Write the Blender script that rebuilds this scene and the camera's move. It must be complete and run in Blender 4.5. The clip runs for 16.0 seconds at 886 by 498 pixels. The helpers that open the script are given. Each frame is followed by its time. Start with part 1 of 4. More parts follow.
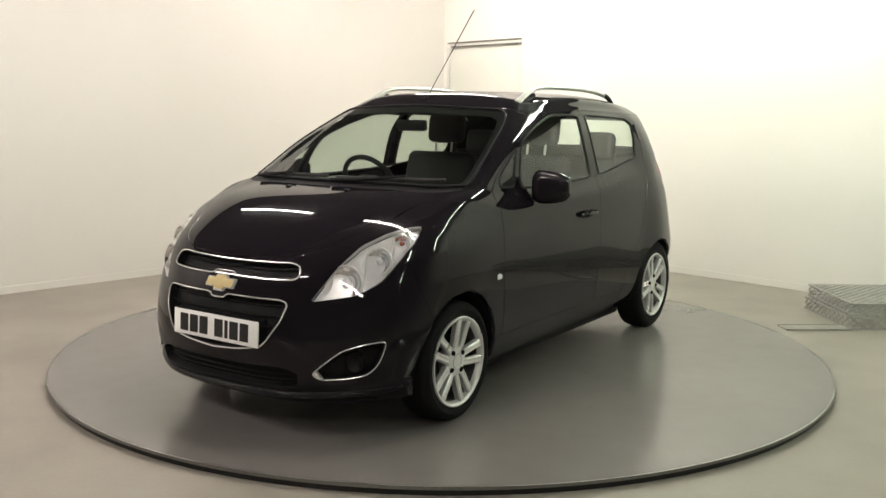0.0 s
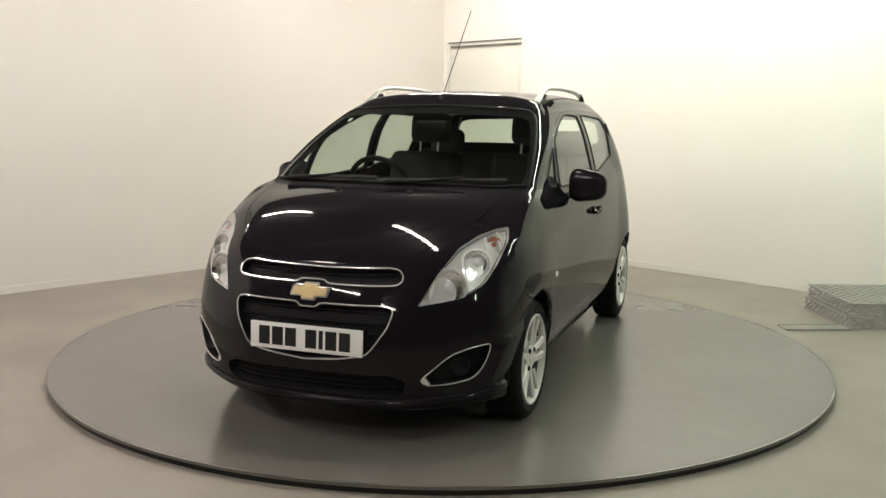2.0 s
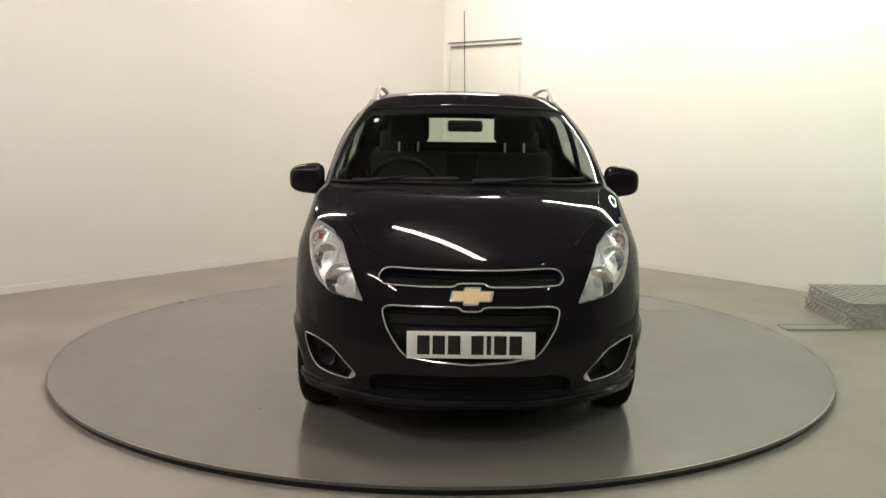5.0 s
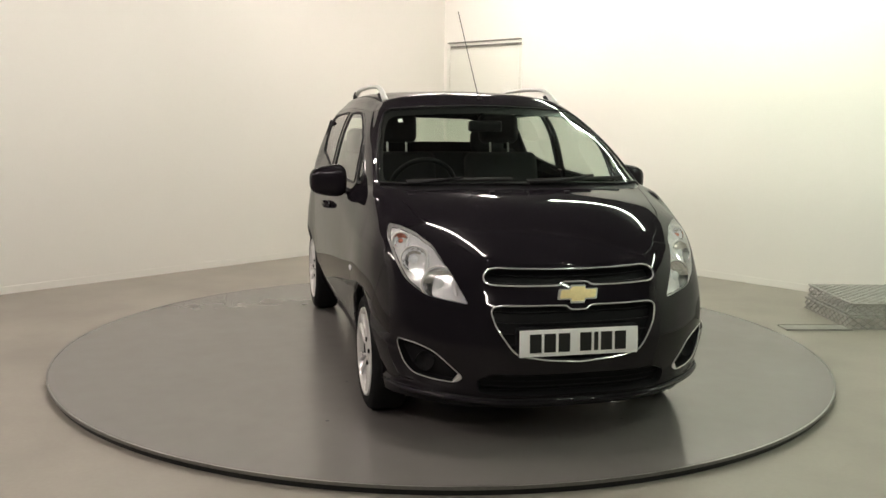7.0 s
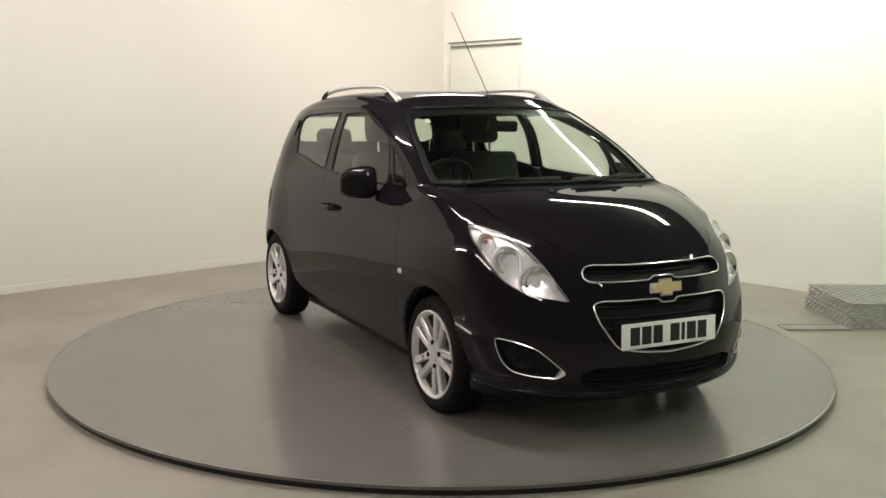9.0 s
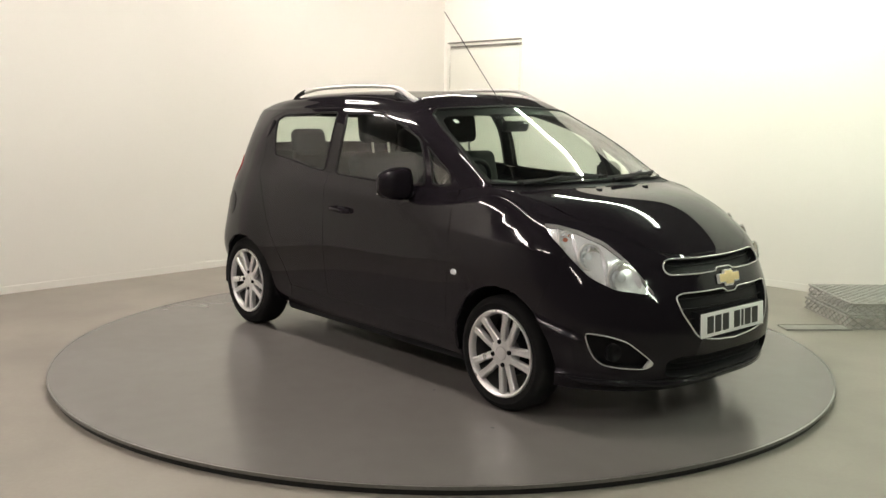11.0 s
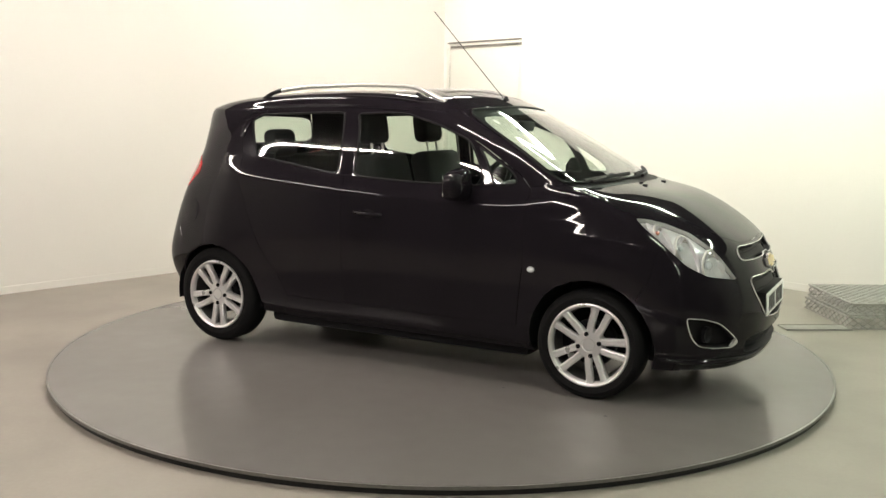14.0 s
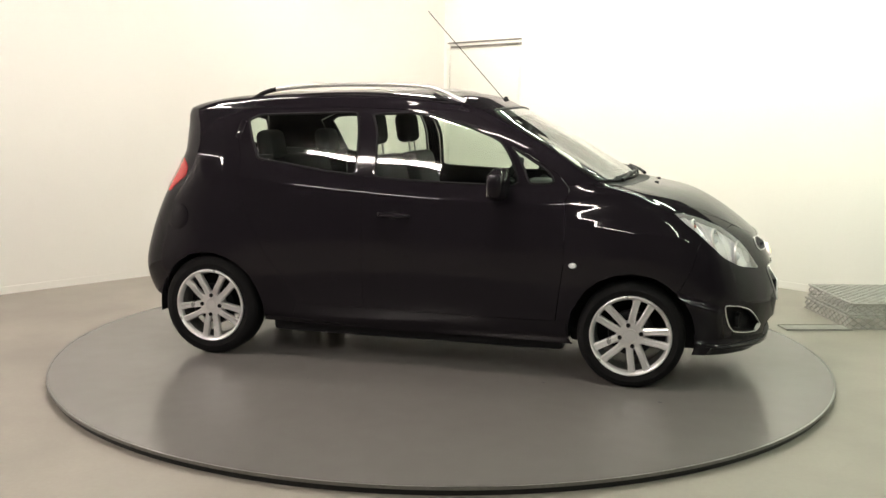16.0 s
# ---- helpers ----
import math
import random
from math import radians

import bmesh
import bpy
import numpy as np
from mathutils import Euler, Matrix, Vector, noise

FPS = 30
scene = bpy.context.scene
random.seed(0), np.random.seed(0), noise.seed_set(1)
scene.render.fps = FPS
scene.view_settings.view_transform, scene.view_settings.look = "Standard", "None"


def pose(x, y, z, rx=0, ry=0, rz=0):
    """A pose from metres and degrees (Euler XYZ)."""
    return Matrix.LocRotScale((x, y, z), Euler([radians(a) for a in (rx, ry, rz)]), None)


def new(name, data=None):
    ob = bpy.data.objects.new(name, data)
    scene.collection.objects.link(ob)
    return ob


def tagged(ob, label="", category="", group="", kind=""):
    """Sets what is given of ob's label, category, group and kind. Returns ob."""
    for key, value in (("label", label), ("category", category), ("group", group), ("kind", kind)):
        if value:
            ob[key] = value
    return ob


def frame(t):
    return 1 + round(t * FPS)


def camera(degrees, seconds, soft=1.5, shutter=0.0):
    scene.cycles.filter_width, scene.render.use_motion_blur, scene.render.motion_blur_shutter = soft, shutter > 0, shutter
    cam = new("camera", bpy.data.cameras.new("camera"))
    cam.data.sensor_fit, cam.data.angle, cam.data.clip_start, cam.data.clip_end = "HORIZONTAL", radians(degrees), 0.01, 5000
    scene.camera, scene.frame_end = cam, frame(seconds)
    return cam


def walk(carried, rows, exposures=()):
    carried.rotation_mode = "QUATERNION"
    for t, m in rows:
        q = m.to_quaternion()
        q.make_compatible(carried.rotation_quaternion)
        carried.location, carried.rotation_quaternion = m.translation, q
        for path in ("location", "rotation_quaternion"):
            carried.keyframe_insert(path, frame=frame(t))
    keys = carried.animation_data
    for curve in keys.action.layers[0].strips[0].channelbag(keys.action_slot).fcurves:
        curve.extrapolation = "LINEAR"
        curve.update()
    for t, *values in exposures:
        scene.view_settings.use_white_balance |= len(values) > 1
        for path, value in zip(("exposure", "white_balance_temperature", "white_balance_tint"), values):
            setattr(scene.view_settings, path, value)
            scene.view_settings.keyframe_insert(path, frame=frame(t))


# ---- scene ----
cam = camera(51.44, 16.0, soft=1.5)
EYE = pose(0, -5.53, 1.378) @ pose(0, 0, 0, 90 - 8.209, 0, -.024) @ pose(0, 0, 0, 0, 0, .686)
walk(cam, [(0, EYE), (16.0, EYE)], exposures=[(0, .43), (1.5, .34), (3.5, .24), (9.2, .32), (12.5, .54), (16.0, .67)])

FLOOR = -.04          # the disc's top is at zero
TURN_START, TURN_END = -124.06, -14.49
CAR_X, CAR_Y = -.02, .113   # the car's middle on the disc
CORNER = Vector((-.005, 5.168, 0))
ALONG_L, ALONG_R = Vector((-.685, -.728, 0)).normalized(), Vector((.701, -.713, 0)).normalized()
CEIL = 3.0

world = bpy.data.worlds.new("world")
world.use_nodes = True
world.node_tree.nodes["Background"].inputs[0].default_value = (.02, .02, .02, 1)
scene.world = world


# ---- materials ----
def material(name, colour, rough=.5, metal=0., coat=0., spec=.5, grain=0., scale=30., stain=0., stain_scale=1.2, bump=0., tint=None, coat_rough=.03, vary=.1):
    """A surface with fine grain and larger stains, in metres of the object's own space."""
    m = bpy.data.materials.new(name)
    m.use_nodes = True
    t = m.node_tree
    b = t.nodes["Principled BSDF"]
    b.inputs["Base Color"].default_value = (*colour, 1)
    b.inputs["Roughness"].default_value, b.inputs["Metallic"].default_value = rough, metal
    b.inputs["Coat Weight"].default_value, b.inputs["Coat Roughness"].default_value = coat, coat_rough
    b.inputs["Specular IOR Level"].default_value = spec
    b.inputs["Coat IOR"].default_value = 1.40
    if grain or stain or bump:
        co, place = t.nodes.new("ShaderNodeTexCoord"), t.nodes.new("ShaderNodeMapping")
        place.inputs["Location"].default_value = (.37, .21, .53)
        t.links.new(co.outputs["Object"], place.inputs["Vector"])
        small, large = t.nodes.new("ShaderNodeTexNoise"), t.nodes.new("ShaderNodeTexNoise")
        small.inputs["Scale"].default_value, small.inputs["Detail"].default_value = scale, 5
        large.inputs["Scale"].default_value, large.inputs["Detail"].default_value = stain_scale, 4
        for n in (small, large):
            t.links.new(place.outputs["Vector"], n.inputs["Vector"])
        colour_now = None
        for n, amount in ((small, grain), (large, stain)):
            if not amount:
                continue
            ramp = t.nodes.new("ShaderNodeMapRange")
            ramp.inputs["From Min"].default_value, ramp.inputs["From Max"].default_value = .3, .7
            ramp.inputs["To Min"].default_value, ramp.inputs["To Max"].default_value = 0, amount
            t.links.new(n.outputs["Fac"], ramp.inputs["Value"])
            mix = t.nodes.new("ShaderNodeMix")
            mix.data_type, mix.blend_type = "RGBA", "MIX"
            t.links.new(ramp.outputs["Result"], mix.inputs["Factor"])
            if colour_now:
                t.links.new(colour_now, mix.inputs["A"])
            else:
                mix.inputs["A"].default_value = (*colour, 1)
            mix.inputs["B"].default_value = (*(tint or [c * .45 for c in colour]), 1)
            colour_now = mix.outputs["Result"]
        if colour_now:
            t.links.new(colour_now, b.inputs["Base Color"])
        rr = t.nodes.new("ShaderNodeMapRange")
        rr.inputs["To Min"].default_value, rr.inputs["To Max"].default_value = max(rough - vary, .02), min(rough + vary * 1.2, 1)
        t.links.new(large.outputs["Fac"], rr.inputs["Value"])
        t.links.new(rr.outputs["Result"], b.inputs["Roughness"])
        if bump:
            bn = t.nodes.new("ShaderNodeBump")
            bn.inputs["Strength"].default_value, bn.inputs["Distance"].default_value = bump, .004
            t.links.new(small.outputs["Fac"], bn.inputs["Height"])
            t.links.new(bn.outputs["Normal"], b.inputs["Normal"])
    return m


def glass(name, colour, gloss=1.0, base=.055):
    """A thin pane: light goes straight through, with Fresnel gloss on it."""
    m = bpy.data.materials.new(name)
    m.use_nodes = True
    t = m.node_tree
    t.nodes.remove(t.nodes["Principled BSDF"])
    out = t.nodes["Material Output"]
    clear, shine, mix, edge, steep, scale = (t.nodes.new("ShaderNode" + k) for k in ("BsdfTransparent", "BsdfGlossy", "MixShader", "LayerWeight", "Math", "Math"))
    clear.inputs[0].default_value = (*colour, 1)
    shine.inputs["Color"].default_value, shine.inputs["Roughness"].default_value = (gloss, gloss, gloss, 1), .01
    edge.inputs["Blend"].default_value = .5
    steep.operation, scale.operation = "POWER", "MULTIPLY_ADD"
    steep.inputs[1].default_value, scale.inputs[1].default_value, scale.inputs[2].default_value = 5, .9, base
    t.links.new(edge.outputs["Facing"], steep.inputs[0])
    t.links.new(steep.outputs[0], scale.inputs[0])
    t.links.new(scale.outputs[0], mix.inputs[0])
    t.links.new(clear.outputs[0], mix.inputs[1])
    t.links.new(shine.outputs[0], mix.inputs[2])
    t.links.new(mix.outputs[0], out.inputs[0])
    return m


def glow(name, colour, strength):
    m = bpy.data.materials.new(name)
    m.use_nodes = True
    b = m.node_tree.nodes["Principled BSDF"]
    b.inputs["Base Color"].default_value = (.8, .8, .8, 1)
    b.inputs["Emission Color"].default_value, b.inputs["Emission Strength"].default_value = (*colour, 1), strength
    return m


WARM, COOL = glow("warm tube", (1, .905, .825), 100), glow("cool tube", (.885, 1, .80), 77)
WALL = material("wall paint", (.80, .775, .735), .55, grain=.05, scale=60, stain=.09, stain_scale=.9, bump=.08, tint=(.66, .62, .56))
# unseen far walls: the dark colour stands in for an unlit space
DARK_WALL = material("unlit wall tone", (.17, .165, .16), .7, grain=.1, scale=40, stain=.1)
CEILING = material("dark ceiling", (.06, .06, .06), .85, grain=.05, scale=50)
CONCRETE = material("painted floor", (.335, .304, .260), .42, grain=.18, scale=45, stain=.6, stain_scale=1.3, bump=.05, tint=(.215, .196, .172))
STEEL = material("turntable paint", (.182, .169, .162), .20, spec=.6, grain=.16, scale=9, stain=.34, stain_scale=1.1, tint=(.126, .115, .109), vary=.02)
EDGE = material("worn steel edge", (.26, .255, .245), .35, metal=.8, grain=.3, scale=60, stain=.3)
RUBBER = material("black rubber", (.018, .018, .018), .7, grain=.3, scale=80, bump=.1)
TYRE = material("tyre rubber", (.005, .005, .0055), .75, spec=.15, grain=.25, scale=90, stain=.2, stain_scale=4, bump=.1, tint=(.012, .011, .011))
PAINT = material("black metallic paint", (.0102, .0085, .0110), .6, coat=.70, spec=.0, grain=.3, scale=900, tint=(.0150, .0126, .0162), coat_rough=.028)
TRIM = material("black plastic", (.011, .0105, .0118), .5, spec=.12, grain=.2, scale=200)
CLOTH = material("dark seat cloth", (.016, .0155, .018), .9, grain=.4, scale=150, bump=.3)
DASH = material("dark dashboard plastic", (.085, .084, .086), .6, grain=.3, scale=250, bump=.2)
CHROME = material("chrome", (.84, .83, .82), .12, metal=.6)
SATIN = material("satin silver", (.66, .65, .63), .40, metal=.5, grain=.1, scale=200)
ALLOY = material("silver alloy", (.76, .75, .75), .30, metal=.6, coat=.5, grain=.1, scale=150, stain=.12, stain_scale=6)
# dark in colour, standing in for shade behind the spokes; also on the silencer
BARREL = material("darkened wheel barrel", (.10, .098, .095), .6, metal=.3, grain=.3, scale=60)
GOLD = material("brushed gold", (.72, .58, .30), .3, metal=.35, grain=.2, scale=120)
PLATE = material("white plate", (.92, .92, .91), .35, grain=.05, scale=100)
INK = material("plate ink", (.01, .01, .01), .4)
LAMP_RED = material("red lamp plastic", (.50, .010, .014), .2, coat=.5, grain=.2, scale=60)
LAMP_AMBER = material("amber bulb", (.50, .17, .11), .2, coat=1)
MIRROR_BOWL = material("lamp reflector", (.92, .92, .94), .18, metal=.3, coat=.5, grain=.25, scale=26, bump=1., tint=(.5, .5, .53))
BOWL = material("bright lamp bowl", (.88, .88, .90), .08, metal=1)
FLUTE = material("reflector flute", (.95, .95, .97), .16, metal=.35, coat=.6)
BULB = material("bulb glass", (.75, .77, .8), .08, coat=1)
GALV = material("galvanised steel", (.40, .39, .36), .5, metal=.25, grain=.3, scale=50, stain=.25, stain_scale=8)
DOOR_PAINT = material("door paint", (.72, .72, .66), .5, grain=.05, scale=60, stain=.05)
GREY_TRIM = material("grey metal trim", (.23, .225, .20), .45, metal=.3, grain=.2, scale=80)
WINDOW = glass("car window", (.80, .87, .81))
LENS = glass("clear lens", (.95, .95, .95))


# ---- building helpers ----
def part(name, bm, mat, parent=None, label="", smooth=True, m=None):
    """Links a bmesh as one mesh object, under a thing or a part."""
    if m is not None:
        bm.transform(m)
    me = bpy.data.meshes.new(name)
    bm.to_mesh(me)
    bm.free()
    me.materials.append(mat)
    for p in me.polygons:
        p.use_smooth = smooth
    if smooth:
        me.set_sharp_from_angle(angle=radians(40))
    ob = new(name, me)
    if parent:
        ob.parent = parent
    if label:
        ob["label"] = label
    return ob


def box(x0, x1, y0, y1, z0, z1, bevel=0., seg=2):
    bm = bmesh.new()
    bmesh.ops.create_cube(bm, size=1)
    bmesh.ops.scale(bm, vec=(x1 - x0, y1 - y0, z1 - z0), verts=bm.verts)
    bmesh.ops.translate(bm, vec=((x0 + x1) / 2, (y0 + y1) / 2, (z0 + z1) / 2), verts=bm.verts)
    if bevel:
        bmesh.ops.bevel(bm, geom=bm.edges[:], offset=bevel, segments=seg, affect="EDGES", profile=.5)
    return bm


def lathe(profile, steps=48, axis="Y", caps=False):
    """Turns a profile of (radius, along) round an axis."""
    bm = bmesh.new()
    rings = []
    for r, a in profile:
        ring = []
        for k in range(steps):
            c, s = math.cos(k * math.tau / steps) * r, math.sin(k * math.tau / steps) * r
            ring.append(bm.verts.new({"Y": (c, a, s), "Z": (c, s, a), "X": (a, c, s)}[axis]))
        rings.append(ring)
    for a, b in zip(rings, rings[1:]):
        for k in range(steps):
            bm.faces.new((a[k], a[(k + 1) % steps], b[(k + 1) % steps], b[k]))
    for ring, (r, a) in ((rings[0], profile[0]), (rings[-1], profile[-1])):
        if caps and r > 0.002:
            bm.faces.new(ring)
    bmesh.ops.recalc_face_normals(bm, faces=bm.faces)
    return bm


def tube(points, radius, sides=8, closed=False, flat=1.0, up=Vector((0, 0, 1))):
    """A bar along points; flat squeezes it across up."""
    bm = bmesh.new()
    pts = [Vector(p) for p in points]
    n = len(pts)
    rings = []
    for i, p in enumerate(pts):
        a = pts[i - 1] if (i or closed) else p
        b = pts[(i + 1) % n] if (i < n - 1 or closed) else p
        t = (b - a).normalized()
        u = up - t * up.dot(t)
        u = u.normalized() if u.length > 1e-3 else t.orthogonal().normalized()
        w = t.cross(u)
        r = radius(i / max(n - 1, 1)) if callable(radius) else radius
        rings.append([bm.verts.new(p + (w * math.cos(k * math.tau / sides) + u * flat * math.sin(k * math.tau / sides)) * r) for k in range(sides)])
    for i in range(n if closed else n - 1):
        a, b = rings[i], rings[(i + 1) % n]
        for k in range(sides):
            bm.faces.new((a[k], a[(k + 1) % sides], b[(k + 1) % sides], b[k]))
    if not closed:
        bm.faces.new(rings[0])
        bm.faces.new(rings[-1])
    bmesh.ops.recalc_face_normals(bm, faces=bm.faces)
    return bm


def prism(outline, depth, bevel=0.):
    """A flat outline in y, z made thick towards +x."""
    bm = bmesh.new()
    f = bm.faces.new([bm.verts.new((0, y, z)) for y, z in outline])
    bm.normal_update()
    if f.normal.x < 0:
        f.normal_flip()
    out = bmesh.ops.extrude_face_region(bm, geom=[f])
    bmesh.ops.translate(bm, vec=(depth, 0, 0), verts=[v for v in out["geom"] if isinstance(v, bmesh.types.BMVert)])
    bmesh.ops.recalc_face_normals(bm, faces=bm.faces)
    if bevel:
        bmesh.ops.bevel(bm, geom=bm.edges[:], offset=bevel, segments=2, affect="EDGES")
    return bm


def smooth_line(points, steps=6, closed=False):
    """A Catmull-Rom line through points."""
    p = [Vector(q) for q in points]
    n = len(p)
    out = []
    for i in range(n if closed else n - 1):
        a, b, c, d = (p[(i + k) % n] if closed else p[min(max(i + k, 0), n - 1)] for k in (-1, 0, 1, 2))
        for k in range(steps):
            u = k / steps
            out.append(b + (c - a) * .5 * u + (2 * a - 5 * b + 4 * c - d) * .5 * u * u + (-a + 3 * b - 3 * c + d) * .5 * u**3)
    if not closed:
        out.append(p[-1])
    return out


def thing(name, label, category, group=""):
    return tagged(new(name), label, category, group)


# ---- the room ----
def wall(name, start, end, z0, z1, mat, label, outside=.2):
    a, b = Vector(start), Vector(end)
    d = (b - a).normalized()
    n = Vector((d.y, -d.x, 0))
    bm = bmesh.new()
    bmesh.ops.create_cube(bm, size=1)
    L = (b - a).length
    bmesh.ops.scale(bm, vec=(L, outside, z1 - z0), verts=bm.verts)
    bmesh.ops.translate(bm, vec=(L / 2, -outside / 2, (z0 + z1) / 2), verts=bm.verts)
    ob = part(name, bm, mat, smooth=False)
    ob.matrix_world = Matrix.Translation((a.x, a.y, 0)) @ Matrix(((d.x, -d.y, 0, 0), (d.y, d.x, 0, 0), (0, 0, 1, 0), (0, 0, 0, 1)))
    return tagged(ob, label, "wall", kind="structure")


def room():
    left_end, right_end = CORNER + ALONG_L * 13, CORNER + ALONG_R * 13
    wl, wr = Vector((left_end.x, -13, 0)), Vector((right_end.x, -13, 0))
    wall("wall_left", CORNER, left_end, FLOOR, CEIL, WALL, "plain cream-painted wall beside the turntable")
    wall("wall_right", right_end, CORNER, FLOOR, CEIL, WALL, "plain pale painted wall with a door near the corner")
    wall("wall_side_left", left_end, wl, FLOOR, CEIL, DARK_WALL, "unseen plain wall far behind the camera, darkened as if unlit")
    wall("wall_side_right", wr, right_end, FLOOR, CEIL, DARK_WALL, "unseen plain wall far behind the camera, darkened as if unlit")
    wall("wall_back", wl, wr, FLOOR, CEIL, DARK_WALL, "unseen plain wall far behind the camera, darkened as if unlit")
    tagged(part("floor", box(-11, 11, -14, 7, FLOOR - .2, FLOOR), CONCRETE, smooth=False), "worn beige-grey painted concrete floor with faint stains", "floor", kind="structure")
    tagged(part("ceiling", box(-11, 11, -14, 7, CEIL, CEIL + .2), CEILING, smooth=False), "plain dark ceiling above the lamps", "ceiling", kind="structure")


def baseboard(name, start, along, length, inward):
    bm = box(0, length, 0, .007, FLOOR, FLOOR + .06, .002)
    ob = part(name, bm, WALL, smooth=False)
    n = Vector(inward)
    ob.matrix_world = Matrix(((along.x, n.x, 0, start.x), (along.y, n.y, 0, start.y), (0, 0, 1, 0), (0, 0, 0, 1)))
    return tagged(ob, "low cream-painted skirting board along the wall", "skirting", kind="structure")


def wall_door():
    """A flush white door in the right wall, near the corner, under a grey head rail."""
    n = Vector((-ALONG_R.y, ALONG_R.x, 0)) * -1
    face = Matrix(((ALONG_R.x, n.x, 0, CORNER.x), (ALONG_R.y, n.y, 0, CORNER.y), (0, 0, 1, 0), (0, 0, 0, 1)))
    door = tagged(new("door_1"), "closed flush white door under a grey metal head rail", "door", kind="structure")
    door.matrix_world = face
    part("leaf", box(.10, 1.12, .003, .008, FLOOR + .01, 2.135, .002), DOOR_PAINT, door)
    part("jamb", box(.05, .095, .002, .010, FLOOR, 2.14, .004), DOOR_PAINT, door)
    part("jamb", box(1.125, 1.17, .002, .010, FLOOR, 2.14, .004), DOOR_PAINT, door)
    part("head_rail", box(.10, 1.16, .002, .05, 2.186, 2.200, .002), GREY_TRIM, door, "grey metal head rail")
    part("head_board", box(.12, 1.16, .002, .03, 2.158, 2.185, .002), DOOR_PAINT, door)
    part("head_rail", box(.15, 1.16, .002, .05, 2.143, 2.157, .002), GREY_TRIM, door, "grey metal head rail")
    part("door_handle", tube([(1.04, .006, 1.0), (1.04, .07, 1.0), (.93, .07, 1.0)], .009), SATIN, door)
    return door


def batten(a, b, lit):
    """A fluorescent batten on the ceiling: a white tray, end caps and one bare tube."""
    a, b = Vector(a), Vector(b)
    L = (b - a).length
    d = (b - a).normalized()
    lamp = thing("ceiling_light", "long white fluorescent batten with one bare lit tube", "ceiling light", "ceiling battens")
    lamp.matrix_world = Matrix.Translation(((a.x + b.x) / 2, (a.y + b.y) / 2, CEIL)) @ Matrix.Rotation(math.atan2(d.y, d.x), 4, "Z")
    part("tray", box(-L / 2, L / 2, -.035, .035, -.05, -.001, .006), WALL, lamp)
    for e in (-1, 1):
        part("end_cap", box(e * L / 2 - .02, e * L / 2 + .02, -.025, .025, -.10, -.05, .004), WALL, lamp)
    part("tube", tube([(-L / 2 + .02, 0, -.085), (L / 2 - .02, 0, -.085)], .028, 12), lit, lamp, "lit fluorescent tube")
    return lamp


# rows of battens that run along the right wall: how far towards it, and each batten's stretch
# the second row's last two battens are added to brighten the right side
ROWS = ((2.15, ((-2.9, -1.4), (-.65, 1.6), (2.7, 4.8))), (-1.0, ((-2.6, -1.1), (.1, 1.5), (3.4, 4.9), (6.6, 8.1))), (-4.6, ((-3.1, -1.0), (0, 1.7), (3.2, 4.7))))


def lights():
    across = Vector((-ALONG_R.y, ALONG_R.x, 0))
    for c, spans in ROWS:
        for u0, u1 in spans:
            batten(across * c + ALONG_R * u0, across * c + ALONG_R * u1, COOL if (c > 1 and u0 > -1) or (c > -2 and u0 > 3) else WARM)


def turntable():
    table = thing("turntable", "round flat turntable with grey painted steel top and black edge", "turntable")
    bm = lathe([(.0001, -.012), (2.228, -.012), (2.236, -.006), (2.236, 0), (2.232, .0), (.0001, 0)], 160, "Z")
    part("disc", bm, STEEL, table)
    part("edge_trim", lathe([(2.233, -.012), (2.243, -.012), (2.243, .001), (2.233, .001), (2.233, -.012)], 160, "Z"), EDGE, table, "thin worn bare steel edge strip")
    part("skirt", lathe([(2.19, FLOOR), (2.225, FLOOR), (2.225, -.012), (2.19, -.012), (2.19, FLOOR)], 160, "Z"), RUBBER, table, "black skirt below the disc's edge")
    rnd = random.Random(4)
    for k in range(10):
        a, r = rnd.uniform(0, math.tau), rnd.uniform(.9, 2.1)
        bm = bmesh.new()
        bmesh.ops.create_circle(bm, cap_ends=True, radius=rnd.uniform(.004, .010), segments=9)
        for v in bm.verts:
            v.co.x *= rnd.uniform(.7, 1.5)
            v.co.z = .0012
        part("scuff", bm, RUBBER, table, m=pose(r * math.cos(a), r * math.sin(a), 0, 0, 0, math.degrees(a)))
    return table


